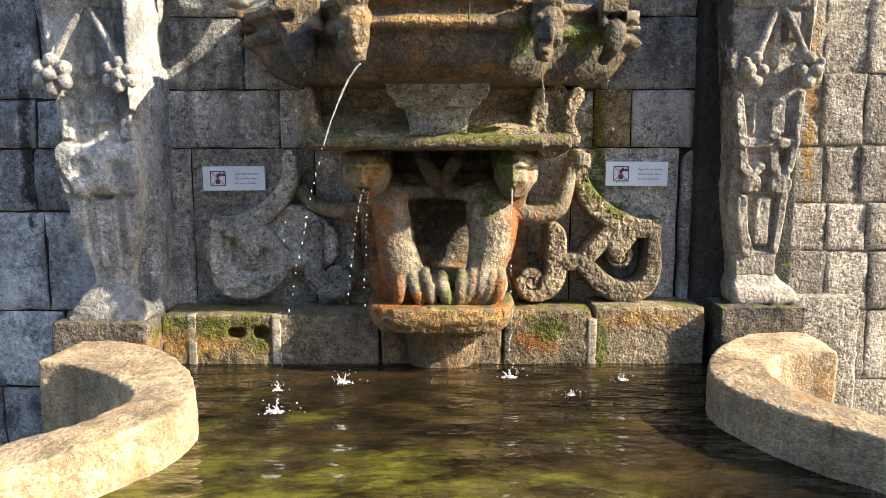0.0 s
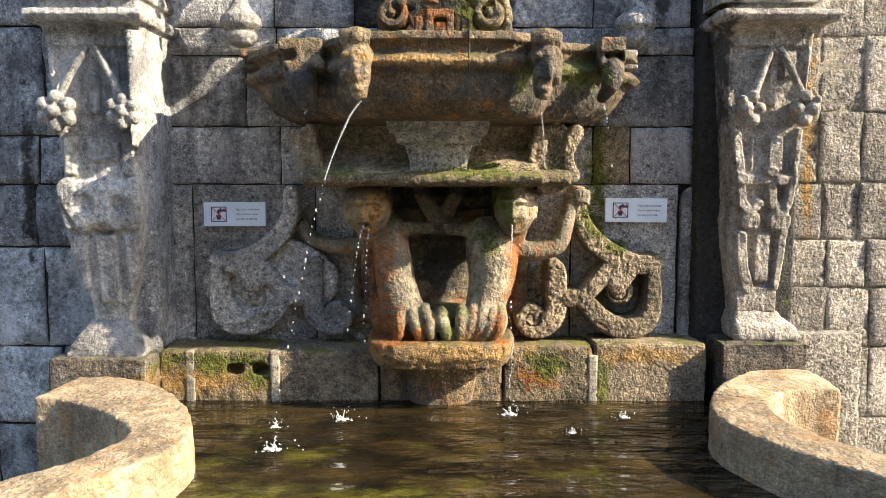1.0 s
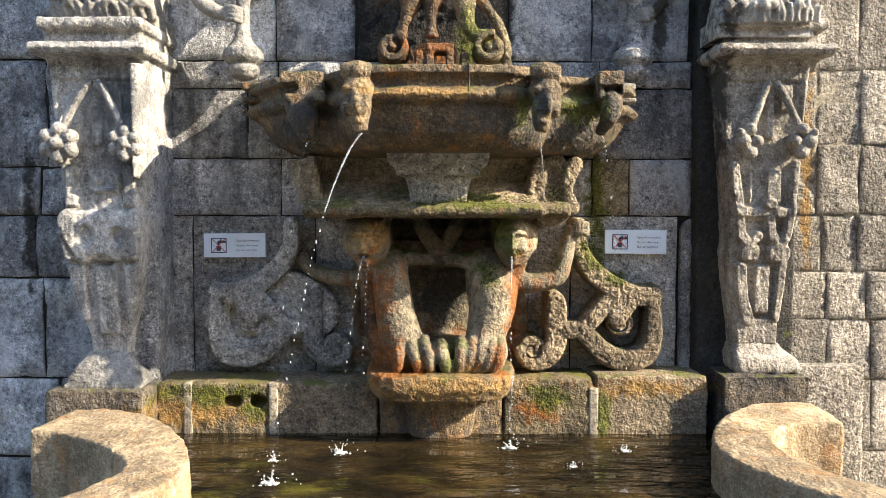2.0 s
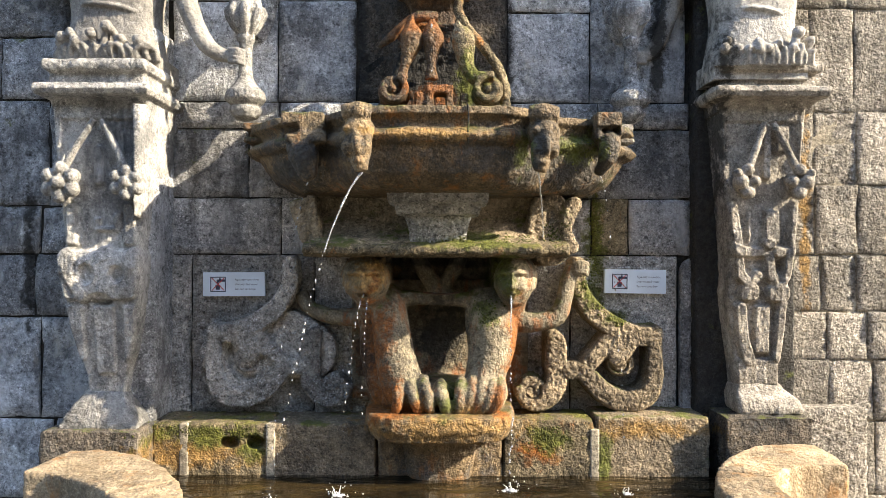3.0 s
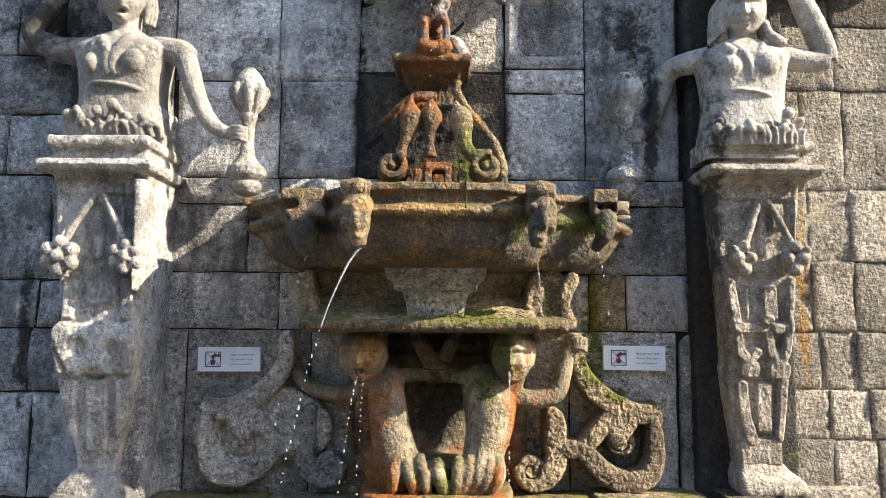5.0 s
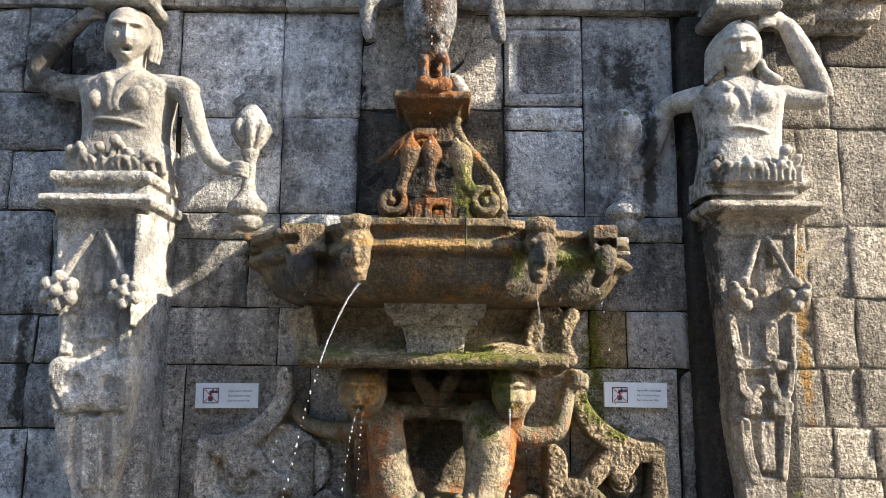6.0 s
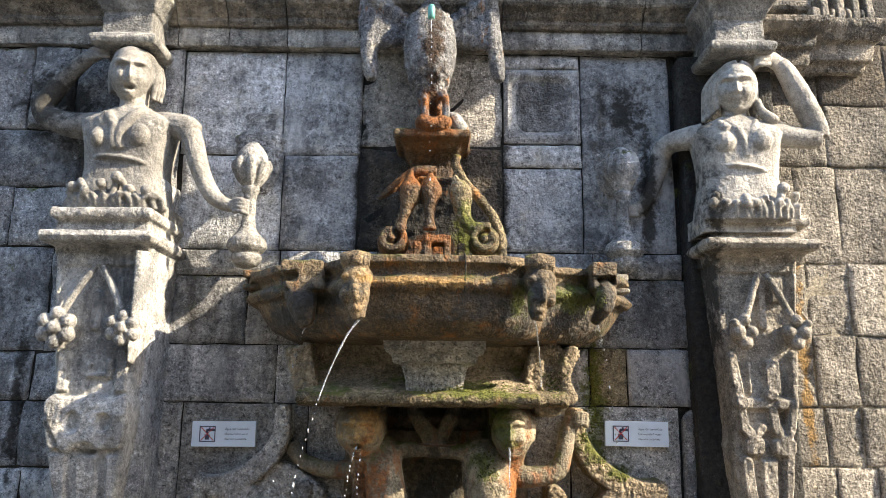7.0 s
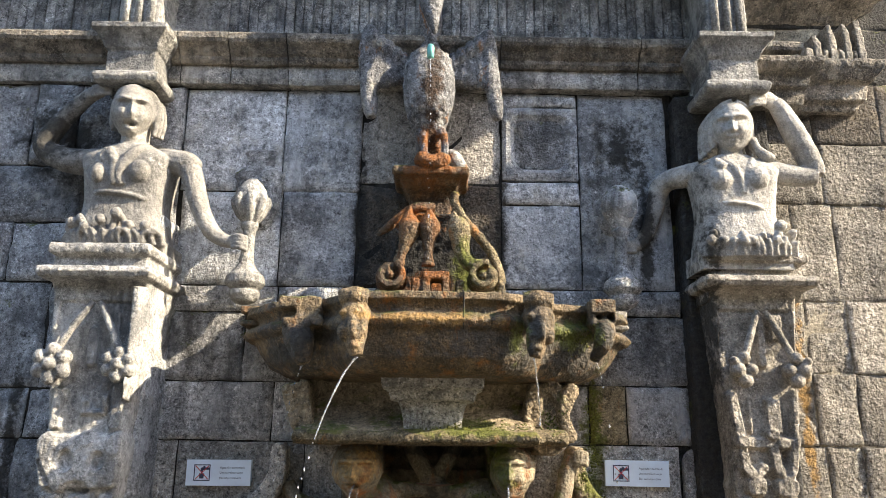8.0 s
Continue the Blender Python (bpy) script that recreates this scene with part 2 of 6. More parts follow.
def water_mat():
    m, n, l, b = nodes_of("murky_pool_water")
    geo = n.new("ShaderNodeNewGeometry")
    pos = geo.outputs["Position"]
    v = tex(n, l, pos, 2.6, 5, 0.65, (0.9, 1.5, 1))
    deep = ramp(n, l, v, [(0.40, (0.006, 0.005, 0.003)), (0.55, (0.020, 0.014, 0.006)), (0.70, (0.050, 0.034, 0.012))])
    # green tint paints sunlit, reflecting water on the sunny side of the basin
    place = n.new("ShaderNodeMapping")
    place.inputs["Location"].default_value = (0.45, 2.0, 0)
    place.inputs["Scale"].default_value = (0.95, 1.0, 0)
    l.new(pos, place.inputs["Vector"])
    far = n.new("ShaderNodeVectorMath")
    far.operation = "LENGTH"
    l.new(place.outputs[0], far.inputs[0])
    edge = n.new("ShaderNodeMath")
    edge.operation = "MULTIPLY_ADD"
    edge.inputs[1].default_value = -0.22
    l.new(far.outputs["Value"], edge.inputs[0])
    l.new(tex(n, l, pos, 3.6, 6, 0.7, (0.8, 1.4, 1)), edge.inputs[2])
    lit_green = ramp(n, l, edge.outputs[0], [(0.27, (0, 0, 0)), (0.36, (0.3, 0.3, 0.3)), (0.46, (1, 1, 1))])
    l.new(mix(n, l, lit_green, deep, (0.085, 0.080, 0.014)), b.inputs["Base Color"])
    b.inputs["Roughness"].default_value = 0.03
    b.inputs["IOR"].default_value = 1.33
    w1 = tex(n, l, pos, 3.4, 3, 0.5, (0.8, 1.7, 1))
    w2 = tex(n, l, pos, 26, 2, 0.5, (0.8, 1.5, 1))
    s = n.new("ShaderNodeMath")
    s.operation = "MULTIPLY_ADD"
    s.inputs[1].default_value = 0.07
    l.new(w2, s.inputs[0])
    l.new(w1, s.inputs[2])
    bp = n.new("ShaderNodeBump")
    bp.inputs["Strength"].default_value = 1.0
    bp.inputs["Distance"].default_value = 0.07
    l.new(s.outputs[0], bp.inputs["Height"])
    l.new(bp.outputs[0], b.inputs["Normal"])
    return m


def jet_mat():
    m, n, l, b = nodes_of("clear_falling_water")
    b.inputs["Base Color"].default_value = (0.92, 0.95, 1.0, 1)
    b.inputs["Roughness"].default_value = 0.08
    b.inputs["IOR"].default_value = 1.33
    b.inputs["Transmission Weight"].default_value = 0.75
    return m


WATER, JET = water_mat(), jet_mat()
FOAM = plain_mat("white_foam", (0.55, 0.56, 0.57), 0.15)


# ---- building helpers ----
def part(name, bm, mat, parent=None, label="", smooth=True):
    """Links a bmesh as one mesh object under a thing or a part."""
    bmesh.ops.recalc_face_normals(bm, faces=bm.faces[:])
    me = bpy.data.meshes.new(name)
    bm.to_mesh(me)
    bm.free()
    me.materials.append(mat)
    if smooth:
        me.shade_smooth()
    ob = new(name, me)
    ob.parent = parent
    if label:
        ob["label"] = label
    return ob


def thing(name, label, category, group="", kind=""):
    return tagged(new(name), label, category, group, kind)


CLOUDS = {}


def carved(name, bm, mat, parent=None, label="", voxel=0.011, smooth=2, rough=0.015, swell=0.012):
    """A carved and weathered stone: closed forms fused, edges softened, surface roughened."""
    ob = part(name, bm, mat, parent, label)
    r = ob.modifiers.new("fuse", "REMESH")
    r.mode, r.voxel_size, r.use_smooth_shade = "VOXEL", voxel, True
    if smooth:
        s = ob.modifiers.new("soften", "SMOOTH")
        s.factor, s.iterations = 0.5, smooth
    for scale, strength in ((0.035, rough), (0.16, swell)):
        if strength:
            t = CLOUDS.get(scale)
            if t is None:
                t = bpy.data.textures.new("weathering", "CLOUDS")
                t.noise_scale, t.noise_depth = scale, 4
                CLOUDS[scale] = t
            d = ob.modifiers.new("weather", "DISPLACE")
            d.texture, d.texture_coords, d.strength, d.mid_level = t, "GLOBAL", strength, 0.5
    return ob


def box(bm, x0, x1, y0, y1, z0, z1, bevel=0.0, m=None):
    made = bmesh.ops.create_cube(bm, size=1.0)["verts"]
    bmesh.ops.scale(bm, vec=(x1 - x0, y1 - y0, z1 - z0), verts=made)
    bmesh.ops.translate(bm, vec=((x0 + x1) / 2, (y0 + y1) / 2, (z0 + z1) / 2), verts=made)
    if m:
        bmesh.ops.transform(bm, matrix=m, verts=made)
    if bevel:
        es = list({e for v in made for e in v.link_edges})
        bmesh.ops.bevel(bm, geom=es, offset=bevel, segments=2, affect="EDGES", profile=0.6)
    return made


def spline(pts, steps=6):
    """Catmull-Rom through points of any size."""
    p = [np.array(q, float) for q in pts]
    p = [2 * p[0] - p[1], *p, 2 * p[-1] - p[-2]]
    out = []
    for a, b, c, d in zip(p, p[1:], p[2:], p[3:]):
        for k in range(steps):
            t = k / steps
            out.append(0.5 * (2 * b + (c - a) * t + (2 * a - 5 * b + 4 * c - d) * t * t + (3 * b - a - 3 * c + d) * t ** 3))
    out.append(p[-2])
    return out


def bridge(bm, rings, closed=True, caps=True):
    rows = [[bm.verts.new(v) for v in ring] for ring in rings]
    n = len(rows[0])
    for a, b in zip(rows, rows[1:]):
        for k in range(n if closed else n - 1):
            j = (k + 1) % n
            bm.faces.new((a[k], a[j], b[j], b[k]))
    if caps:
        bm.faces.new(rows[0])
        bm.faces.new(rows[-1])
    return rows


def tube(bm, pts, n=10, steps=5, flat=1.0):
    """A round limb through rows of x, y, z, radius; flat squeezes it towards the wall."""
    s = spline(pts, steps)
    rings = []
    for k, q in enumerate(s):
        c, r = Vector(q[:3]), max(q[3], 0.0015)
        d = (Vector(s[min(k + 1, len(s) - 1)][:3]) - Vector(s[max(k - 1, 0)][:3])).normalized()
        u = d.cross(Vector((0, 1, 0)))
        u = u.normalized() if u.length > 0.05 else Vector((1, 0, 0))
        w = u.cross(d).normalized()
        rings.append([c + u * math.cos(a) * r + w * math.sin(a) * r * flat for a in (2 * math.pi * j / n for j in range(n))])
    bridge(bm, rings)


def blob(bm, x, y, z, rx, ry=None, rz=None, turn=(0, 0, 0), seg=14):
    ry, rz = ry or rx, rz or rx
    m = pose(x, y, z, *turn) @ Matrix.Diagonal((rx, ry, rz, 1))
    bmesh.ops.create_uvsphere(bm, u_segments=seg, v_segments=max(6, seg * 2 // 3), radius=1, matrix=m)


def rings(bm, rows):
    """A moulded block from level to level: rows of z, x0, x1, y0, y1."""
    bridge(bm, [[(x0, y0, z), (x1, y0, z), (x1, y1, z), (x0, y1, z)] for z, x0, x1, y0, y1 in rows])


def lathe(bm, x, y, profile, n=20, flat=1.0):
    """A turned form: rows of z, radius."""
    bridge(bm, [[(x + r * math.cos(a), y + flat * r * math.sin(a), z) for a in (2 * math.pi * k / n for k in range(n))] for z, r in profile])


def band(bm, path, y0, y1, steps=6):
    """A carved strap lying on the wall: rows of x, z, half width; from depth y1 out to y0."""
    s = spline(path, steps)
    rows = []
    for k, q in enumerate(s):
        d = s[min(k + 1, len(s) - 1)][:2] - s[max(k - 1, 0)][:2]
        d = d / max(np.hypot(*d), 1e-6)
        o = np.array((-d[1], d[0])) * q[2]
        a, b, c = q[:2] + o, q[:2] - o, q[:2]
        mid = y0 - 0.004
        rows.append([(a[0], y1, a[1]), (a[0], y0, a[1]), (c[0], mid, c[1]), (b[0], y0, b[1]), (b[0], y1, b[1])])
    bridge(bm, rows)


def spiral(cx, cz, r0, r1, a0, turns, width0, width1, n=14):
    return [(cx + (r0 + (r1 - r0) * k / n) * math.cos(a0 + turns * 2 * math.pi * k / n),
             cz + (r0 + (r1 - r0) * k / n) * math.sin(a0 + turns * 2 * math.pi * k / n),
             width0 + (width1 - width0) * k / n) for k in range(n + 1)]


def sculpt(name, mat, parent, y, back, raised, sunk=(), cell=0.006, edge=0.022, seed=1.0, label="", pits=0.004):
    """A carving on the wall from straps and discs: raised is rows of path and height, a path being rows of x, z, radius;
    sunk is the same with a depth, cut into what stands there. Edges are rounded and the sides go back to the wall."""
    paths = [(np.array(spline(p, 8)), h) for p, h in raised]
    allp = np.vstack([p for p, _ in paths])
    xs = np.arange((allp[:, 0] - allp[:, 2]).min() - 2 * cell, (allp[:, 0] + allp[:, 2]).max() + 2 * cell, cell)
    zs = np.arange((allp[:, 1] - allp[:, 2]).min() - 2 * cell, (allp[:, 1] + allp[:, 2]).max() + 2 * cell, cell)
    U, Z = np.meshgrid(xs, zs)

    def inside(p):
        d = np.full(U.shape, -9.0)
        for x, z, r in p:
            d = np.maximum(d, r - np.hypot(U - x, Z - z))
        return d
    H = np.full(U.shape, -1.0)
    for p, h in paths:
        d = inside(p)
        t = np.clip(d / edge, 0, 1)
        H = np.where(d > 0, np.maximum(H, h - edge * 0.6 * (1 - np.sqrt(1 - (1 - t) ** 2))), H)
    for p, h in sunk:
        d = inside(np.array(spline(p, 8)))
        H = np.where(H > 0, np.maximum(H - h * step(d / 0.012), 0.004), H)
    solid = H > 0
    wide = solid.copy()
    for a, b in ((0, 1), (0, -1), (1, 0), (1, 1), (1, -1), (-1, 0), (-1, 1), (-1, -1)):
        wide |= np.roll(np.roll(solid, a, 0), b, 1)
    index, verts, faces = {}, [], []
    for i, j in zip(*np.nonzero(wide)):
        x, z = U[i, j], Z[i, j]
        if solid[i, j]:
            q = y - H[i, j] + 0.007 * noise.noise((x * 12 + seed, seed, z * 12)) + pits * noise.noise((x * 50, seed, z * 50)) + pits * noise.noise((x * 100, seed, z * 100))
        else:
            q = back
            x, z = x + 0.3 * cell * noise.noise((x * 90, 2, z * 90)), z + 0.3 * cell * noise.noise((x * 90, 7, z * 90))
        index[i, j] = len(verts)
        verts.append((x, q, z))
    for i, j in index:
        quad = ((i, j), (i, j + 1), (i + 1, j + 1), (i + 1, j))
        if all(k in index for k in quad) and any(solid[k] for k in quad):
            faces.append([index[k] for k in quad])
    me = bpy.data.meshes.new(name)
    me.from_pydata(verts, [], faces)
    me.materials.append(mat)
    me.shade_smooth()
    ob = new(name, me)
    ob.parent = parent
    if label:
        ob["label"] = label
    return ob


def step(x):
    x = np.clip(x, 0, 1)
    return x * x * (3 - 2 * x)


def stone(name, parent, mat, x0, x1, z0, z1, y=0.0, depth=0.12, amp=0.006, rnd=0.02, cell=0.05, label="", joint=0.007):
    """One dressed block of a wall: uneven face, worn edges, gone back at the joints."""
    bm = bmesh.new()
    x0, x1, z0, z1 = x0 + joint, x1 - joint, z0 + joint, z1 - joint
    nx, nz = max(3, min(12, round((x1 - x0) / cell))), max(3, min(10, round((z1 - z0) / cell)))

    def spread(n):
        f = [0, 0.02 * 12 / n, *[k / n for k in range(1, n)], 1 - 0.02 * 12 / n, 1]
        return sorted(f)
    us, vs = spread(nx), spread(nz)
    seed = random.random() * 40
    grid = []
    for v in vs:
        row = []
        for u in us:
            px, pz = x0 + (x1 - x0) * u, z0 + (z1 - z0) * v
            e = min((px - x0), (x1 - px), (pz - z0), (z1 - pz))
            back = rnd * max(0.0, 1 - e / (rnd * 1.3)) ** 2
            nv = noise.noise((px * 6 + seed, seed, pz * 6)) * amp * 1.6 + noise.noise((px * 22, seed, pz * 22)) * amp
            wob = noise.noise((px * 9, pz * 9, seed + 5)) * 0.006
            row.append(bm.verts.new((px + (wob if u in (0, 1) else 0), y + back - nv, pz + (wob if v in (0, 1) else 0))))
        grid.append(row)
    for a, b in zip(grid, grid[1:]):
        for k in range(len(us) - 1):
            bm.faces.new((a[k], a[k + 1], b[k + 1], b[k]))
    edge = [e for e in bm.edges if e.is_boundary]
    for e in edge:
        e.smooth = False
    ext = bmesh.ops.extrude_edge_only(bm, edges=edge)["geom"]
    for v in ext:
        if isinstance(v, bmesh.types.BMVert):
            v.co.y = y + depth
    return part(name, bm, mat, parent, label)


# ---- ground and water ----
def ground():
    bm = bmesh.new()
    bmesh.ops.create_grid(bm, x_segments=24, y_segments=24, size=400, matrix=pose(0, 0, 0))
    tagged(part("ground", bm, PAVING), "grey granite paving of the square before the fountain", "ground", kind="structure")


ground()

def sky_blocker():
    bm = bmesh.new()
    # unseen wall, added to cut the low skylight from behind the camera
    box(bm, -30, 30, -14.4, -14, 0, 9, 0.05)
    tagged(part("wall_opposite", bm, RELIEF, smooth=False), "plain wall added out of view to block low sky light", "wall", kind="structure")


sky_blocker()

LEFT_RIM = [(-1.58, -0.61, 0.16), (-1.41, -0.63, 0.175), (-1.20, -0.78, 0.15), (-1.01, -1.02, 0.11), (-0.95, -1.19, 0.105), (-0.975, -1.33, 0.105),
            (-1.06, -1.49, 0.10), (-1.20, -1.68, 0.105), (-1.42, -1.95, 0.105), (-1.56, -2.25, 0.105), (-1.42, -2.58, 0.105), (-1.0, -2.78, 0.105), (-0.5, -2.88, 0.105), (0.0, -2.9, 0.105)]
RIGHT_RIM = [(1.63, -0.47, 0.17), (1.49, -0.47, 0.17), (1.31, -0.57, 0.125), (1.165, -0.75, 0.105), (1.10, -0.96, 0.112), (1.13, -1.14, 0.108), (1.225, -1.33, 0.105),
             (1.34, -1.47, 0.10), (1.54, -1.74, 0.105), (1.64, -2.15, 0.105), (1.46, -2.52, 0.105), (1.0, -2.77, 0.105), (0.5, -2.88, 0.105), (0.0, -2.9, 0.105)]
RIM_TOP, WATER_Z = 0.755, 0.59


def rim(points, cuts, label):
    """A curved basin wall of several stones, cut at the given steps along its line."""
    t = thing("basin_rim", label, "basin rim")
    s = spline(points, 6)
    rows = []
    for k, q in enumerate(s):
        d = s[min(k + 1, len(s) - 1)][:2] - s[max(k - 1, 0)][:2]
        d = d / np.hypot(*d)
        o = np.array((-d[1], d[0])) * q[2]
        a, b, c = q[:2] + o, q[:2] - o, q[:2]
        rows.append([(*a, 0.0), (*a, 0.3), (*a, RIM_TOP), (*c, RIM_TOP + 0.006), (*b, RIM_TOP), (*b, 0.3), (*b, 0.0)])
    cuts = [0, *cuts, len(s) - 1]
    for i, j in zip(cuts, cuts[1:]):
        bm = bmesh.new()
        bridge(bm, rows[i:j + 1])
        bmesh.ops.recalc_face_normals(bm, faces=bm.faces[:])
        carved("rim_stone", bm, RIM, t, voxel=0.013, smooth=2, rough=0.012, swell=0.014)
    return t


rim(LEFT_RIM, (16, 44, 60), "curved sunlit granite wall of the fountain basin")
rim(RIGHT_RIM, (18, 43, 60), "curved granite basin wall with a rust-stained hollow side")


def pool():
    bm = bmesh.new()
    outline = [q for q in spline(LEFT_RIM, 4)] + [q for q in reversed(spline(RIGHT_RIM, 4))][1:]
    f = bm.faces.new([bm.verts.new((q[0], q[1], WATER_Z)) for q in outline] + [bm.verts.new((1.62, -0.03, WATER_Z)), bm.verts.new((-1.57, -0.03, WATER_Z))])
    bmesh.ops.triangulate(bm, faces=[f])
    tagged(part("pool_water", bm, WATER), "rippled murky brown-green water in the basin", "water", kind="structure")


pool()


# ---- walls ----
def masonry(name, label, bounds, rows, mat, y=0.0, bed=MORTAR, sunk=0.035, **kw):
    """A wall of courses. rows: z0, z1, joints from end to end."""
    x0, x1, z0, z1 = bounds
    bm = bmesh.new()
    box(bm, x0, x1, y + sunk, y + 0.5, z0, z1)
    w = tagged(part(name, bm, bed, smooth=False), label, "wall", kind="structure")
    for a, b, joints, *other in rows:
        for u, v in zip(joints, joints[1:]):
            stone("stone_block", w, other[0] if other else mat, u, v, a, b, y + random.uniform(-0.006, 0.006), **kw)
    return w


masonry("wall_centre", "grey granite ashlar wall behind the fountain", (-1.42, 1.21, 0.0, 3.42), [
    (0.80, 1.58, (-1.375, -1.213, -0.62, 0.02, 0.62, 1.136), SLATE),
    (1.58, 1.855, (-1.37, -0.78, -0.30, 0.30, 0.72)),
    (1.58, 1.855, (0.72, 0.90), MOSSY),
    (1.58, 1.855, (0.90, 1.216)),
    (1.855, 2.19, (-1.37, -0.94, -0.45, 0.25, 0.79, 1.216)),
    (2.19, 2.32, (-1.37, -0.79, -0.3, 0.3, 0.75, 1.19)),
    (2.32, 2.81, (-1.31, -0.80, -0.42), PALE),
    (2.81, 3.37, (-1.33, -0.81, -0.41), PALE),
    (2.32, 2.758, (0.31, 0.71), PALE),
    (2.758, 2.879, (0.31, 0.71), PALE),
    (2.32, 3.37, (0.71, 1.17), PALE),
    (3.29, 3.37, (0.31, 0.71), PALE),
], GREY, sunk=0.022, joint=0.003, rnd=0.012, amp=0.006, cell=0.04)
masonry("wall_outer_left", "blue-grey shaded granite wall beside the torch-bearing herm", (-4.4, -1.378, 0.0, 3.42), [
    (0.0, 0.40, (-4.2, -3.5, -2.8, -2.2, -1.66, -1.30), GREY),
    (0.40, 0.79, (-4.2, -3.6, -2.9, -2.33, -1.86, -1.375), PALE),
    (0.79, 1.28, (-4.2, -3.4, -2.7, -2.30, -1.93, -1.375), PALE),
    (1.28, 1.58, (-4.2, -3.6, -2.9, -2.45, -1.96, -1.375)),
    (1.58, 1.81, (-4.2, -3.5, -2.8, -2.28, -1.93, -1.375)),
    (1.81, 2.32, (-4.2, -3.4, -2.75, -2.22, -1.89, -1.375)),
    (2.32, 2.62, (-4.2, -3.5, -2.8, -2.12, -1.31)),
    (2.62, 2.92, (-4.2, -3.4, -2.6, -2.24, -1.79, -1.33)),
    (2.92, 3.37, (-4.2, -3.5, -2.8, -2.10, -1.87, -1.58, -1.33)),
], SHADED, y=-0.03, amp=0.014, rnd=0.016, joint=0.004, sunk=0.025)
masonry("wall_outer_right", "rough warm granite wall in full sun", (1.33, 4.6, 0.0, 4.6), [
    (0.0, 0.45, (1.2, 1.75, 2.4, 3.1, 3.9, 4.6)),
    (0.45, 0.80, (1.2, 1.72, 2.06, 2.7, 3.4, 4.6)),
    (0.80, 1.09, (1.56, 1.84, 2.05, 2.6, 3.3, 4.0, 4.6)),
    (1.09, 1.32, (1.56, 1.83, 2.02, 2.7, 3.5, 4.6)),
    (1.32, 1.59, (1.56, 1.80, 1.97, 2.5, 3.2, 4.6)),
    (1.59, 1.92, (1.56, 1.77, 1.97, 2.6, 3.3, 4.6)),
    (1.92, 2.27, (1.56, 1.76, 1.97, 2.5, 3.4, 4.6)),
    (2.27, 2.76, (1.56, 1.74, 1.95, 2.6, 3.3, 4.6)),
    (2.76, 3.08, (1.56, 1.92, 2.3, 2.9, 3.6, 4.6)),
    (3.08, 3.42, (1.56, 1.90, 2.25, 2.8, 3.5, 4.6), PITTED),
    # these two courses near black: staining, with shade put into the colour
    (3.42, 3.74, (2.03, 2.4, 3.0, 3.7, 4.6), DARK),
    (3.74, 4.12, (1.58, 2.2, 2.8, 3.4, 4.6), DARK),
    (4.12, 4.6, (1.58, 2.0, 2.6, 3.3, 4.6), TAN),
], WARM, y=-0.06, amp=0.009, rnd=0.006, joint=0.003, cell=0.03, bed=CEMENT, sunk=0.014)


def dark_strip():
    """The recessed strip between the panelled wall and the right herm."""
    bm = bmesh.new()
    # this gap's deep shade is put into the near-black stone colour
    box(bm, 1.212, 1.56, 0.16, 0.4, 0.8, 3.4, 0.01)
    tagged(part("wall_recess", bm, DARK, smooth=False), "recess beside the shaded herm, its deep shade painted near black", "wall", kind="structure")
    p = thing("arched_panel", "tall blue-grey stone panel with a rounded top", "panel")
    bm = bmesh.new()
    r = 0.075
    bridge(bm, [[(1.222 + r * math.cos(a) * s, yy, 1.50 + r * math.sin(a) * s) for a in (math.pi * k / 10 for k in range(11))]
                + [(1.222 - r * s, yy, 0.80), (1.222 + r * s, yy, 0.80)] for yy, s in ((0.1, 1), (-0.01, 1), (-0.025, 0.88))])
    part("slab", bm, GREY, p, smooth=False)


dark_strip()


def sunk_panel():
    p = thing("sunk_panel", "square stone panel with a rounded sunken field", "panel")
    bm = bmesh.new()
    x0, x1, z0, z1 = 0.315, 0.705, 2.885, 3.285

    def rr(i, r):
        out = []
        for cx, cz, a0 in ((x1 - i - r, z1 - i - r, 0), (x0 + i + r, z1 - i - r, 90), (x0 + i + r, z0 + i + r, 180), (x1 - i - r, z0 + i + r, 270)):
            out += [(cx + r * math.cos(radians(a0 + 15 * k)), cz + r * math.sin(radians(a0 + 15 * k))) for k in range(7)]
        return out
    bridge(bm, [[(x, y, z) for x, z in rr(i, r)] for y, i, r in ((0.1, 0, 0.01), (0.0, 0, 0.01), (-0.01, 0.02, 0.02), (-0.01, 0.04, 0.05), (0.015, 0.065, 0.06))])
    part("slab", bm, PALE, p, smooth=False)
    bm = bmesh.new()
    bridge(bm, [[(x, y, z) for x, z in rr(0.068, 0.058)] for y in (0.08, 0.010)])
    part("sunken_field", bm, SHADED, p, "darker sunken field", smooth=False)


sunk_panel()


def niche():
    """The darker slabs behind the vase and the bird."""
    t = thing("niche_slab", "stained stone slabs behind the bird", "slab")
    for x0, x1, z0, z1, mat in ((-0.418, -0.05, 2.86, 3.38, SLATE), (-0.05, 0.308, 2.86, 3.38, SLATE), (-0.418, 0.308, 2.32, 2.86, PITTED)):
        stone("stone_block", t, mat, x0, x1, z0, z1, 0.012, rnd=0.012, amp=0.010, joint=0.003)


niche()


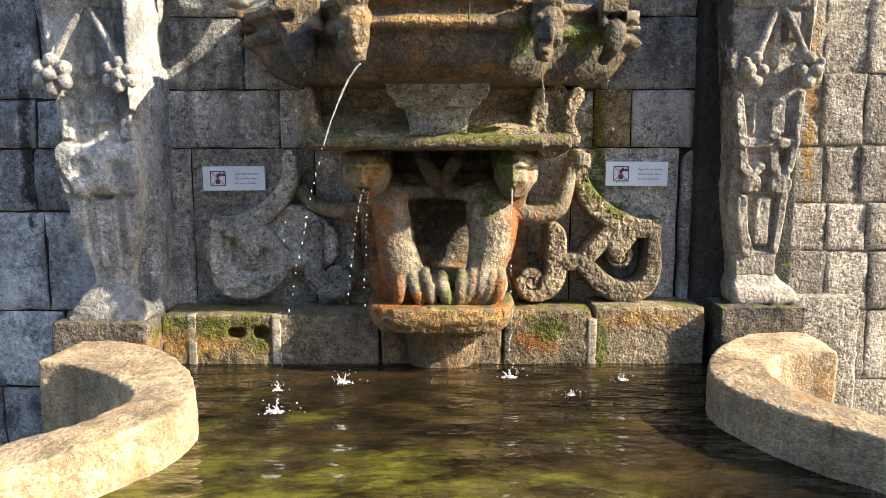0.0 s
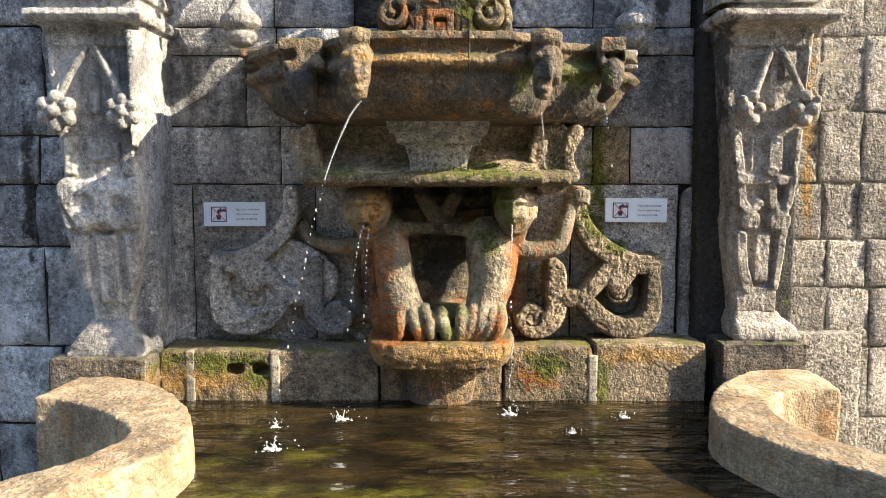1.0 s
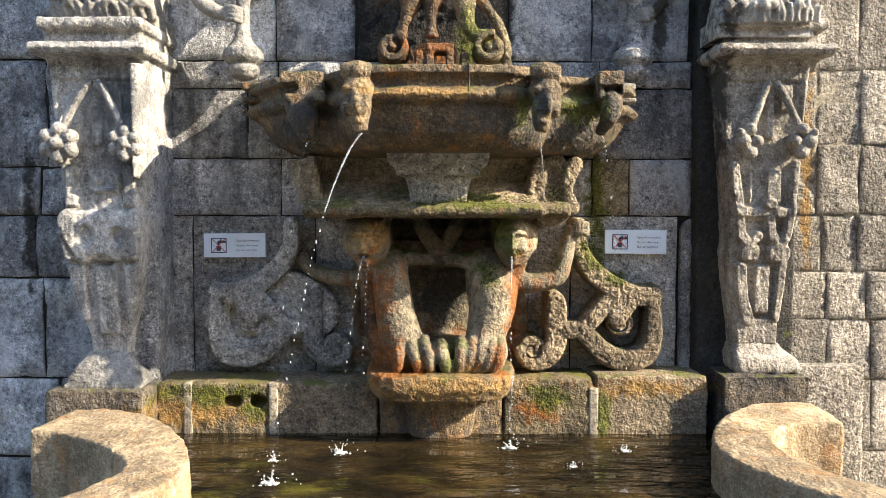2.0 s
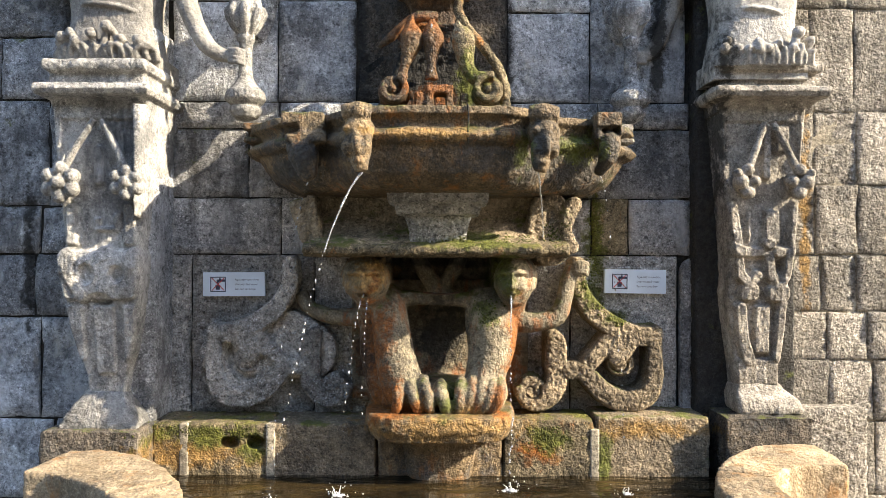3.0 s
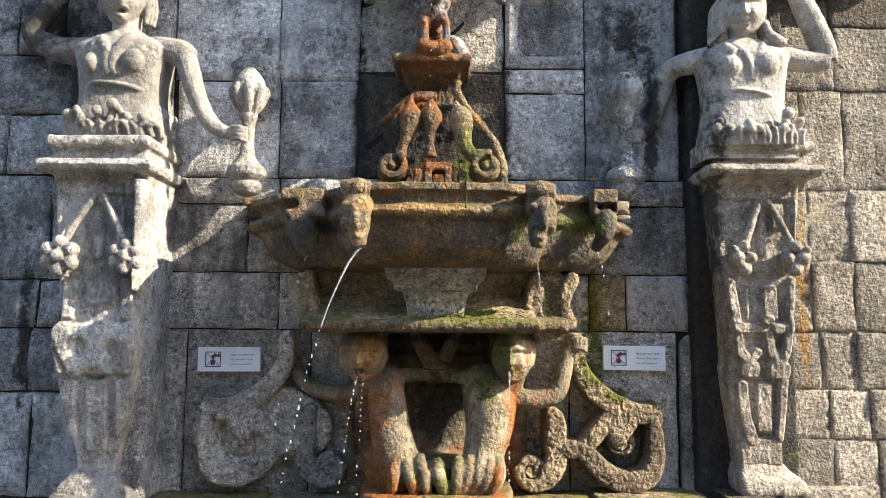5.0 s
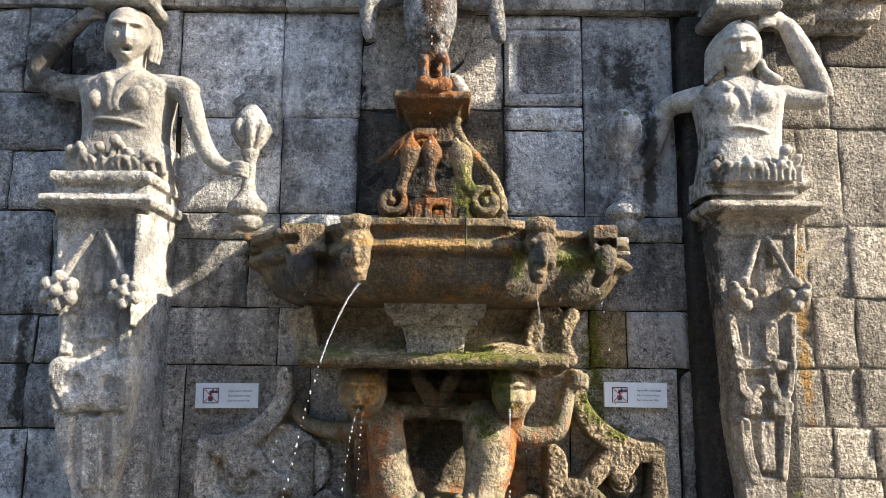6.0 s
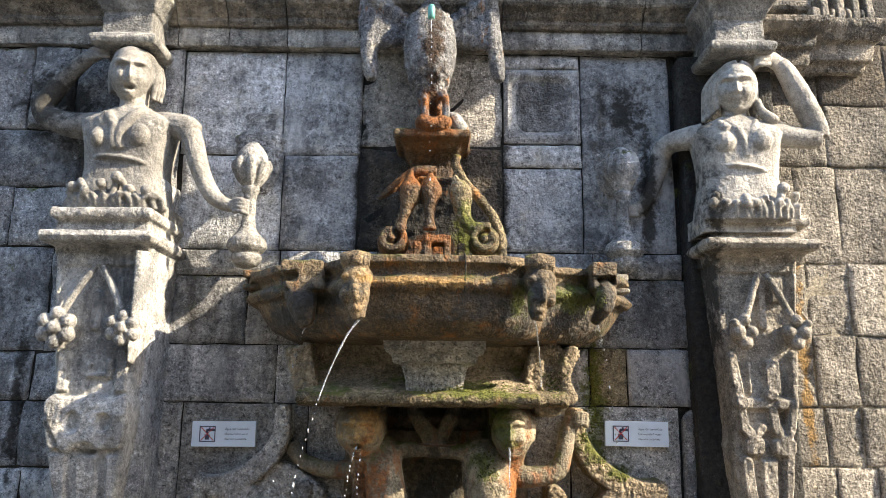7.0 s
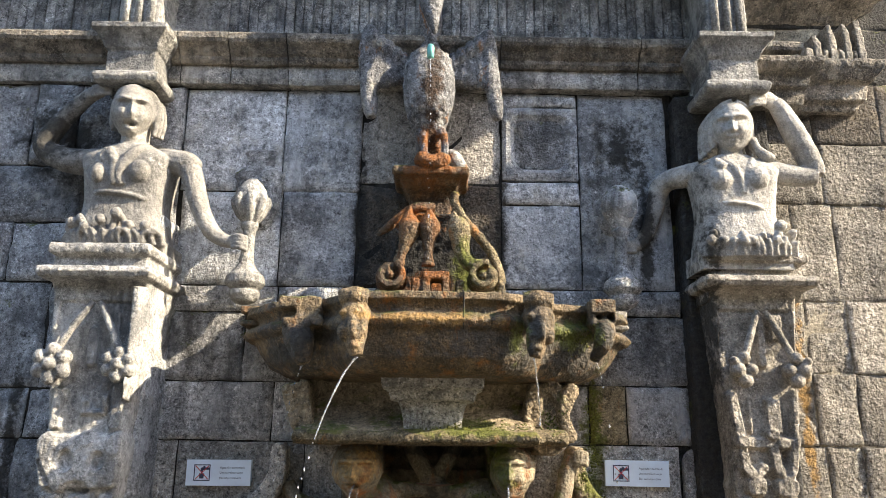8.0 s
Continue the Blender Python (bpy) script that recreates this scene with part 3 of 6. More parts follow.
def cornice():
    t = tagged(new("cornice"), "moulded granite cornice over the wall", "cornice", kind="structure")
    spans = [(-4.4, -2.6), (-2.6, -1.36), (-1.36, -1.10), (-1.10, -0.80), (-0.80, 0.30), (0.30, 1.02), (1.02, 1.3), (1.3, 1.86)]
    fascia = [(0.1, 3.375), (-0.05, 3.375), (-0.058, 3.40), (-0.055, 3.47), (0.1, 3.472)]
    moulding = [(0.1, 3.474), (-0.075, 3.474), (-0.09, 3.49), (-0.09, 3.51), (-0.105, 3.52), (-0.13, 3.545), (-0.155, 3.56), (-0.165, 3.575), (-0.165, 3.60), (-0.15, 3.615), (0.1, 3.615)]
    for (a, b), prof, name, mat in [(q, fascia, "fascia", FRIEZE) for q in spans] + [(q, moulding, "moulding", CORNICE) for q in spans]:
        bm = bmesh.new()
        n = max(2, round((b - a) / 0.06))
        rows = []
        for k in range(n + 1):
            x = a + 0.003 + (b - a - 0.006) * k / n
            rows.append([(x, y - 0.006 * noise.noise((x * 9, y * 20, z * 20)), z + 0.006 * noise.noise((x * 7 + 3, y * 9, z * 9))) for y, z in prof])
        bridge(bm, rows)
        part(name, bm, mat, t, smooth=False)
    # frieze with upright flutes
    bm = bmesh.new()
    box(bm, -4.4, 1.58, 0.02, 0.4, 3.615, 4.22)
    f = part("frieze", bm, SOOT, t, "dark weathered fluted frieze", smooth=False)
    x = -2.4
    while x < 1.55:
        if not -1.72 < x < -1.24:
            bm = bmesh.new()
            h = 3.64 + 0.02 * random.random()
            box(bm, x, x + 0.040 + 0.007 * random.random(), 0.016 - 0.012 * random.random(), 0.04, h, 4.2, 0.004)
            part("flute", bm, SOOT, f)
        x += 0.05
    # overhang out of view, added to cast shade on the upper wall
    bm = bmesh.new()
    box(bm, -4.4, 0.45, -0.40, 0.4, 4.22, 4.5, 0.03)
    part("crown", bm, GREY, t)
    # deeper unseen block, its length chosen for where its shadow falls
    bm = bmesh.new()
    box(bm, 0.455, 2.0, -0.64, 0.4, 4.22, 4.5, 0.03)
    part("crown_break", bm, GREY, t)
    return t


cornice()


def right_cornice():
    t = tagged(new("cornice_return"), "broken cornice with small upright dentils above the sunny wall", "cornice", kind="structure")
    for x0, x1, rows in ((1.50, 1.82, ((3.25, 0.0, -0.16), (3.33, 0.01, -0.17), (3.335, 0.02, -0.20), (3.39, 0.03, -0.21), (3.40, 0.05, -0.25), (3.43, 0.075, -0.28), (3.46, 0.08, -0.285))),
                         (1.80, 2.12, ((3.24, 0.0, -0.11), (3.28, 0.01, -0.12), (3.285, 0.03, -0.15), (3.37, 0.04, -0.16), (3.38, 0.06, -0.19), (3.44, 0.10, -0.23), (3.475, 0.11, -0.235)))):
        bm = bmesh.new()
        rings(bm, [(z, x0, x1 + d, y, 0.1) for z, d, y in rows])
        carved("moulding", bm, CORNICE, t, voxel=0.007, smooth=0, rough=0.012, swell=0.008)
    rnd = random.Random(17)
    for x, top, w in ((1.86, 3.56, 0.018), (1.905, 3.63, 0.017), (1.945, 3.55, 0.010), (1.985, 3.69, 0.019), (2.025, 3.56, 0.010), (2.062, 3.70, 0.018), (2.095, 3.55, 0.010), (2.128, 3.72, 0.020)):
        bm = bmesh.new()
        rings(bm, [(3.46, x - w, x + w, -0.20, -0.03), (3.52, x - w, x + w, -0.205, -0.03), ((3.52 + top) / 2, x - w * 0.9, x + w, -0.20, -0.03), (top, x - w * rnd.uniform(0.5, 0.9), x + w * rnd.uniform(0.5, 0.9), -0.18, -0.03)])
        carved("dentil", bm, TAN, t, voxel=0.006, smooth=1, rough=0.012, swell=0.008)
    for x, h in ((1.60, 0.03), (1.66, 0.05), (1.72, 0.025), (1.77, 0.06), (1.81, 0.075)):
        bm = bmesh.new()
        blob(bm, x, -0.16, 3.46, 0.025, 0.04, h)
        carved("broken_stub", bm, TAN, t, voxel=0.008, smooth=1, rough=0.014)
    bm = bmesh.new()
    box(bm, 1.50, 2.20, -0.045, 0.4, 3.44, 3.86, 0.01)
    # dark face holds real stain and painted shade together
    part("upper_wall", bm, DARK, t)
    bm = bmesh.new()
    rings(bm, [(3.76, 1.50, 2.16, -0.06, 0.2), (3.80, 1.50, 2.20, -0.10, 0.2), (3.86, 1.50, 2.30, -0.20, 0.2), (3.95, 1.50, 2.32, -0.22, 0.2)])
    carved("upper_moulding", bm, CORNICE, t, voxel=0.012, smooth=1)


right_cornice()


# ---- parapet and pedestals ----
def set_back(ob, k=1.046):
    """Stands a thing nearer the wall and makes it as much larger."""
    ob.matrix_basis = Matrix.Translation((0, -3.6 * (1 - k), 1.6 * (1 - k))) @ Matrix.Diagonal((k, k, k, 1))


def parapet():
    t = tagged(new("parapet"), "mossy granite parapet stones along the back of the pool", "parapet", kind="structure")
    for x0, x1, z1, mat, holes in ((-1.34, -0.80, 0.80, MOSSY, (-0.985, -0.86)), (-0.80, -0.30, 0.80, RELIEF, ()), (-0.30, 0.28, 0.82, OCHRE, ()), (0.28, 0.71, 0.82, MOSSY, ()), (0.71, 1.24, 0.835, RELIEF, ())):
        bm = bmesh.new()
        a, b = x0 + 0.004, x1 - 0.004
        if holes:
            box(bm, a, b, -0.09, 0.2, 0.15, z1)
            box(bm, a, b, -0.16, 0.0, 0.15, 0.685)
            box(bm, a, b, -0.16, 0.0, 0.738, z1)
            edges = [a, *(e for h in holes for e in (h - 0.04, h + 0.038)), b]
            for u, v in zip(edges[::2], edges[1::2]):
                box(bm, u, v, -0.16, 0.0, 0.66, 0.76)
        else:
            box(bm, a, b, -0.16, 0.2, 0.15, z1)
        carved("parapet_stone", bm, mat, t, voxel=0.012, smooth=2, rough=0.016, swell=0.02)
    for x in (-1.19, -0.79, 0.705):
        bm = bmesh.new()
        box(bm, x - 0.022, x + 0.022, -0.165, -0.1, 0.3, 0.80 - 0.02 * (x > 0), 0.008)
        part("cement_strip", bm, CEMENT, t, "smooth grey cement strip over the joint")
    set_back(t, 0.974)


parapet()


def pedestal(x0, x1, top, label, mat, k):
    t = thing("pedestal", label, "pedestal")
    bm = bmesh.new()
    rings(bm, [(0.0, x0, x1, -0.46, 0), (0.30, x0, x1, -0.46, 0), (0.60, x0, x1, -0.46, 0)])
    carved("lower_block", bm, mat, t, voxel=0.016, rough=0.016, swell=0.02)
    bm = bmesh.new()
    rings(bm, [(0.59, x0, x1, -0.46, 0), (0.70, x0, x1, -0.465, 0), (top, x0, x1, -0.46, 0)])
    carved("upper_block", bm, mat, t, voxel=0.010, smooth=1, rough=0.02, swell=0.02)
    set_back(t, k)


pedestal(-1.69, -1.28, 0.835, "pitted granite block under the torch-bearing herm", PITTED, 1.015)
pedestal(1.20, 1.56, 0.90, "pitted dark granite block under the shaded herm", PITTED, 1.046)


def side_block(x0, x1, z1, label):
    t = thing("side_block", label, "stone block")
    bm = bmesh.new()
    rings(bm, [(0.0, x0, x1, -0.14, 0.0), (z1 * 0.5, x0, x1, -0.14, 0.0), (z1, x0, x1, -0.14, 0.0)])
    carved("block", bm, WARM, t, voxel=0.012, smooth=4)


side_block(1.62, 1.98, 0.88, "pale worn granite block with a rounded corner")


# ---- herm pillars ----
def relief(name, mat, parent, cx, sides, front, cuts, raised, back=0.02, cell=0.0055, grow=0.004, label="", seed=1):
    """A carved front: raised and sunk shapes on a field between two tapering sides.
    sides: rows of z, left, right, y. raised and cuts: kind, four numbers, radius, height."""
    zs = np.arange(sides[0][0], sides[-1][0] + cell / 2, cell)
    col = list(zip(*sides))
    left, right, ys = (np.interp(zs, col[0], c) for c in col[1:])
    nu = int((right - left).max() / cell)
    f = np.linspace(0, 1, nu)
    U = left[:, None] + (right - left)[:, None] * f[None, :]
    Z = np.repeat(zs[:, None], nu, 1)

    def distance(kind, a, b, c, d, r):
        if kind == "line":
            t = np.clip(((U - a) * (c - a) + (Z - b) * (d - b)) / max((c - a) ** 2 + (d - b) ** 2, 1e-9), 0, 1)
            return np.hypot(U - a - t * (c - a), Z - b - t * (d - b)) - r
        if kind == "oval":
            return (np.hypot((U - a) / c, (Z - b) / d) - 1) * min(c, d)
        qx, qz = np.abs(U - (a + c) / 2) - abs(c - a) / 2 + r, np.abs(Z - (b + d) / 2) - abs(d - b) / 2 + r
        return np.hypot(np.maximum(qx, 0), np.maximum(qz, 0)) + np.minimum(np.maximum(qx, qz), 0) - r
    H = np.zeros_like(U)
    for kind, a, b, c, d, r, h in raised:
        r = r * 1.5 if kind == "line" else r
        H = np.maximum(H, h * step(0.5 - distance(kind, a, b, c, d, r) / 0.012))
    for kind, a, b, c, d, r, h in cuts:
        H = H - h * step(0.5 - distance(kind, a, b, c, d, r) / 0.012)
    edge = np.minimum(U - left[:, None], right[:, None] - U)
    H = H - 0.012 * np.clip(1 - edge / 0.012, 0, 1) ** 2
    bm = bmesh.new()
    rows = []
    for i in range(len(zs)):
        row = []
        for j in range(nu):
            u, z = U[i, j], zs[i]
            w = 0.006 * noise.noise((u * 14 + seed, seed, z * 14)) + 0.003 * noise.noise((u * 45, seed, z * 45)) + 0.0015 * noise.noise((u * 110, seed, z * 110))
            row.append((cx + u, ys[i] - H[i, j] + w, z))
        e0, e1 = 0.006 * noise.noise((seed, 3, zs[i] * 25)), 0.006 * noise.noise((seed, 9, zs[i] * 25))
        rows.append([(cx + left[i] + e0, back, zs[i]), (cx + left[i] + e0, (back + ys[i]) / 2, zs[i])] + row + [(cx + right[i] + e1, (back + ys[i]) / 2, zs[i]), (cx + right[i] + e1, back, zs[i])])
    bridge(bm, rows)
    return part(name, bm, mat, parent, label)


def herm_pillar(cx, mirror, label, mat, k):
    """Tapered pilaster with hanging straps and bosses, base and moulded capital."""
    t = thing("herm_pillar", label, "pillar")
    bm = bmesh.new()
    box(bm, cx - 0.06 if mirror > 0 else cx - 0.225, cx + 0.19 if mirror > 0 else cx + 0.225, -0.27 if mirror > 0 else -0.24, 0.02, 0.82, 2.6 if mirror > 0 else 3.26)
    # right backing near black: the shaft's shadow painted in, with black stain
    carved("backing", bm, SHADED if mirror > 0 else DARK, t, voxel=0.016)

    def lvl(z, w, y, d=0.0):
        return (z, cx - w + d, cx + w + d, y, 0.02)
    f = -0.385
    if mirror > 0:
        sides = [(0.96, -0.075, 0.085, -0.33), (1.05, -0.08, 0.095, -0.335), (1.15, -0.11, 0.125, -0.345), (1.25, -0.135, 0.145, -0.36), (1.35, -0.15, 0.155, -0.375), (1.42, -0.155, 0.162, -0.385),
                 (1.50, -0.175, 0.172, -0.39), (1.575, -0.178, 0.172, -0.385), (1.605, -0.16, 0.16, -0.375), (1.8, -0.175, 0.18, -0.375), (2.1, -0.198, 0.20, -0.38), (2.25, -0.205, 0.21, -0.385)]
        raised = [
            ("box", -0.18, 1.385, 0.176, 1.60, 0.06, 0.026), ("oval", -0.135, 1.56, 0.045, 0.05, 0, 0.034), ("oval", 0.145, 1.56, 0.04, 0.05, 0, 0.034), ("oval", 0.02, 1.58, 0.04, 0.035, 0, 0.032),
            ("line", -0.13, 1.56, -0.125, 1.48, 0.02, 0.036), ("line", -0.125, 1.48, -0.075, 1.40, 0.018, 0.034),
            ("box", -0.15, 1.12, -0.075, 1.36, 0.01, 0.018), ("box", -0.03, 1.06, 0.055, 1.36, 0.01, 0.015), ("box", 0.095, 1.12, 0.15, 1.36, 0.01, 0.018),
            ("box", -0.145, 1.62, -0.10, 1.79, 0.008, 0.026), ("box", 0.10, 1.62, 0.15, 1.80, 0.008, 0.020), ("box", -0.025, 1.68, 0.08, 1.70, 0.006, 0.022), ("box", 0.06, 1.69, 0.085, 1.76, 0.006, 0.022), ("box", -0.025, 1.69, 0.0, 1.74, 0.006, 0.020),
            ("line", -0.005, 1.90, -0.008, 2.03, 0.014, 0.026), ("line", 0.085, 1.92, 0.088, 2.10, 0.010, 0.018),
            ("box", 0.165, 1.74, 0.205, 2.22, 0.006, 0.085), ("box", -0.21, 1.88, -0.165, 2.22, 0.006, 0.016), ("box", -0.2, 2.16, 0.2, 2.25, 0.006, 0.016)]
        cuts = [("oval", -0.052, 1.495, 0.034, 0.042, 0, 0.024), ("oval", 0.078, 1.495, 0.030, 0.036, 0, 0.024), ("oval", 0.0, 1.385, 0.05, 0.028, 0, 0.02), ("line", -0.155, 1.49, -0.10, 1.385, 0.006, 0.012)]
    else:
        sides = [(1.0, -0.075, 0.105, -0.33), (1.10, -0.085, 0.105, -0.335), (1.20, -0.10, 0.115, -0.345), (1.35, -0.12, 0.125, -0.36), (1.42, -0.125, 0.135, -0.37), (1.5, -0.12, 0.135, -0.375),
                 (1.6, -0.125, 0.15, -0.375), (1.8, -0.14, 0.165, -0.375), (2.1, -0.165, 0.185, -0.38), (2.25, -0.18, 0.20, -0.385)]
        raised = [
            ("line", -0.09, 1.57, -0.08, 1.50, 0.014, 0.032), ("line", -0.08, 1.50, -0.045, 1.46, 0.016, 0.032), ("line", -0.045, 1.46, -0.01, 1.50, 0.014, 0.032), ("box", -0.085, 1.39, 0.0, 1.465, 0.025, 0.030),
            ("line", 0.04, 1.58, 0.05, 1.50, 0.014, 0.034), ("line", 0.05, 1.50, 0.09, 1.455, 0.016, 0.034), ("line", 0.09, 1.455, 0.125, 1.52, 0.014, 0.034), ("line", 0.125, 1.52, 0.13, 1.6, 0.014, 0.034), ("box", 0.035, 1.385, 0.135, 1.46, 0.03, 0.032),
            ("line", -0.075, 1.36, -0.06, 1.22, 0.017, 0.030), ("line", -0.06, 1.22, -0.03, 1.13, 0.018, 0.030), ("box", -0.012, 1.16, 0.055, 1.37, 0.008, 0.024), ("line", 0.105, 1.38, 0.095, 1.14, 0.014, 0.030), ("box", -0.08, 1.02, 0.105, 1.135, 0.008, 0.022),
            ("line", -0.10, 1.60, 0.12, 1.60, 0.014, 0.030), ("oval", -0.09, 1.605, 0.03, 0.03, 0, 0.045), ("oval", 0.035, 1.635, 0.03, 0.025, 0, 0.048), ("oval", 0.08, 1.60, 0.03, 0.025, 0, 0.042), ("oval", 0.145, 1.605, 0.02, 0.025, 0, 0.04),
            ("line", -0.095, 1.64, -0.115, 1.79, 0.015, 0.030), ("line", 0.145, 1.62, 0.155, 1.80, 0.015, 0.030), ("box", 0.02, 1.64, 0.085, 1.78, 0.006, 0.026), ("line", -0.045, 1.65, -0.045, 1.76, 0.005, 0.014),
            ("line", 0.025, 1.93, 0.025, 2.13, 0.013, 0.028), ("box", 0.07, 2.03, 0.125, 2.14, 0.006, 0.018), ("box", 0.165, 1.80, 0.21, 2.22, 0.006, 0.020), ("box", -0.185, 1.9, -0.15, 2.22, 0.006, 0.018), ("box", -0.07, 1.89, -0.02, 1.935, 0.006, 0.022), ("box", -0.2, 2.16, 0.2, 2.25, 0.006, 0.016)]
        cuts = [("box", 0.075, 1.47, 0.1, 1.55, 0.01, 0.012)]
    relief("shaft", mat, t, cx, sides, f, cuts, raised, seed=3 + mirror)
    bm = bmesh.new()
    if mirror > 0:
        rings(bm, [lvl(0.825, 0.17, -0.41), lvl(0.845, 0.168, -0.41), lvl(0.88, 0.155, -0.40), lvl(0.92, 0.125, -0.385), lvl(0.955, 0.10, -0.36), lvl(0.98, 0.085, -0.34)])
    else:
        rings(bm, [lvl(0.90, 0.135, -0.40, 0.05), lvl(0.92, 0.14, -0.405, 0.05), lvl(0.965, 0.135, -0.40, 0.04), lvl(1.0, 0.105, -0.37, 0.02), lvl(1.03, 0.09, -0.35, 0.015)])
    carved("base", bm, mat, t, smooth=3)
    bm = bmesh.new()
    d = 0.0 if mirror > 0 else 0.02
    rings(bm, [lvl(2.20, 0.205, -0.39, d), lvl(2.245, 0.208, -0.41, d), lvl(2.252, 0.236, -0.485, d), lvl(2.275, 0.246, -0.50, d), lvl(2.298, 0.24, -0.49, d), lvl(2.304, 0.205, -0.435, d),
               lvl(2.354, 0.198, -0.425, d), lvl(2.362, 0.216, -0.46, d), lvl(2.385, 0.222, -0.468, d), lvl(2.405, 0.215, -0.46, d), lvl(2.42, 0.19, -0.40, d)])
    carved("capital", bm, mat, t, voxel=0.006, smooth=0, rough=0.009, swell=0.010)
    rnd = random.Random(7)
    for s in (-1, 1):
        tx, bx, bz = (0.0, -0.145 if s < 0 else 0.135, 1.885) if mirror > 0 else (0.03, -0.07 if s < 0 else 0.15, 1.90)
        bm = bmesh.new()
        tube(bm, [(cx + tx + s * 0.015, f - 0.03, 2.155, 0.015), (cx + (tx + bx) / 2 + s * 0.008, f - 0.04, 2.05, 0.0165), (cx + bx, f - 0.045, 1.93, 0.018)])
        carved("strap", bm, mat, t, voxel=0.006, smooth=1, swell=0.0, rough=0.006)
        bm = bmesh.new()
        if mirror > 0:
            R = 0.058 if s < 0 else 0.05
            for q in range(6):
                a = q * math.pi / 3 + 0.5
                blob(bm, cx + bx + R * math.cos(a), f - 0.055, bz + R * math.sin(a), R * 0.56, 0.034, R * 0.56)
            blob(bm, cx + bx, f - 0.08, bz, R * 0.48)
            blob(bm, cx + bx, f - 0.02, bz, R, 0.04, R)
        else:
            for dx, dz, r in ((0.0, 0.05, 0.026), (-0.03, 0.0, 0.026), (0.03, 0.0, 0.032), (0.0, -0.045, 0.032), (0.045, 0.035, 0.02)):
                blob(bm, cx + bx + dx * s, f - 0.05 - 0.012 * rnd.random(), bz + dz, r, 0.032, r)
            blob(bm, cx + bx, f - 0.01, bz, 0.05, 0.03, 0.05)
        carved("boss", bm, mat, t, voxel=0.0055, smooth=0, swell=0.0, rough=0.004)
    set_back(t, k)
    return t


LEFT_K, RIGHT_K, FIGURE_K = 1.045, 1.046, 1.02
herm_pillar(-1.475, 1, "pale weathered herm pillar with hanging flower bosses", LIGHT, 1.015)
herm_pillar(1.365, -1, "weathered herm pillar with carved straps, partly shaded", TAN, RIGHT_K)


def head_block(cx, label, k):
    t = thing("head_block", label, "capital")
    bm = bmesh.new()

    def lvl(z, w, y):
        return (z, cx - w, cx + w, y + 0.02, 0.02)
    rings(bm, [lvl(3.195, 0.13, -0.42), lvl(3.205, 0.15, -0.44), lvl(3.225, 0.158, -0.45), lvl(3.245, 0.152, -0.445), lvl(3.262, 0.13, -0.42), lvl(3.268, 0.118, -0.40), lvl(3.375, 0.116, -0.40),
               lvl(3.38, 0.126, -0.41), lvl(3.42, 0.14, -0.43), lvl(3.455, 0.17, -0.46), lvl(3.46, 0.178, -0.47), lvl(3.49, 0.18, -0.47), lvl(3.5, 0.12, -0.40)])
    carved("moulded_cap", bm, LIGHT, t, voxel=0.006, smooth=1, rough=0.007, swell=0.008)
    bm = bmesh.new()
    rings(bm, [lvl(3.49, 0.11, -0.38), lvl(3.55, 0.10, -0.37), lvl(4.15, 0.10, -0.37)])
    carved("pier", bm, LIGHT, t, smooth=1)
    for dx in (-0.06, 0.0, 0.06):
        bm = bmesh.new()
        tube(bm, [(cx + dx, -0.355, 3.52, 0.02), (cx + dx, -0.355, 3.85, 0.02), (cx + dx, -0.355, 4.13, 0.02)], steps=2)
        part("reed", bm, LIGHT, t)
    set_back(t, k)


head_block(-1.48, "moulded stone cap above the open-mouthed figure's head", LEFT_K)
head_block(1.39, "moulded stone cap above the raised-arm figure's head", FIGURE_K)


# ---- statues ----
def head(bm, x, y, z, w, d, h, marks, turn=0.0, nod=16.0):
    """A carved head: marks are u, v, half widths and height, on a face from -1 to 1."""
    made = bmesh.ops.create_uvsphere(bm, u_segments=56, v_segments=44, radius=1)["verts"]
    c, s = math.cos(radians(turn)), math.sin(radians(turn))
    cn, sn = math.cos(radians(nod)), math.sin(radians(nod))
    for v in made:
        u, q, p = v.co.x, v.co.z, v.co.y
        size = w / 0.097
        jaw = 1.0 - 0.22 * max(0.0, -q - 0.15)
        out = 0.0
        if p < 0.3:
            for a, b, ra, rb, e in marks:
                out += 1.5 * size * e * math.exp(-((u - a) / ra) ** 2 - ((q - b) / rb) ** 2)
        flat = max(p, -0.93) if p < 0 else p
        px, py = u * w * jaw, flat * d - out * max(0.0, min(1.0, 0.4 - p * 2))
        pz = q * h
        py, pz = py * cn - pz * sn, py * sn + pz * cn
        v.co = Vector((x + px * c - py * s, y + px * s + py * c, z + pz))


FACE = [(0.0, 0.04, 0.12, 0.26, 0.022), (0.0, -0.13, 0.20, 0.10, 0.014), (-0.40, 0.20, 0.21, 0.11, -0.030), (0.40, 0.20, 0.21, 0.11, -0.030),
        (-0.40, 0.18, 0.17, 0.075, 0.024), (0.40, 0.18, 0.17, 0.075, 0.024), (-0.38, 0.38, 0.32, 0.08, 0.018), (0.38, 0.38, 0.32, 0.08, 0.018),
        (-0.48, -0.18, 0.25, 0.22, 0.010), (0.48, -0.18, 0.25, 0.22, 0.010), (0.0, -0.76, 0.30, 0.16, 0.016)]
OPEN_MOUTH = FACE + [(0.0, -0.46, 0.30, 0.17, 0.020), (0.0, -0.48, 0.19, 0.085, -0.05)]
SHUT_MOUTH = FACE + [(0.0, -0.39, 0.26, 0.05, 0.017), (0.0, -0.45, 0.26, 0.03, -0.02), (0.0, -0.51, 0.22, 0.05, 0.017)]


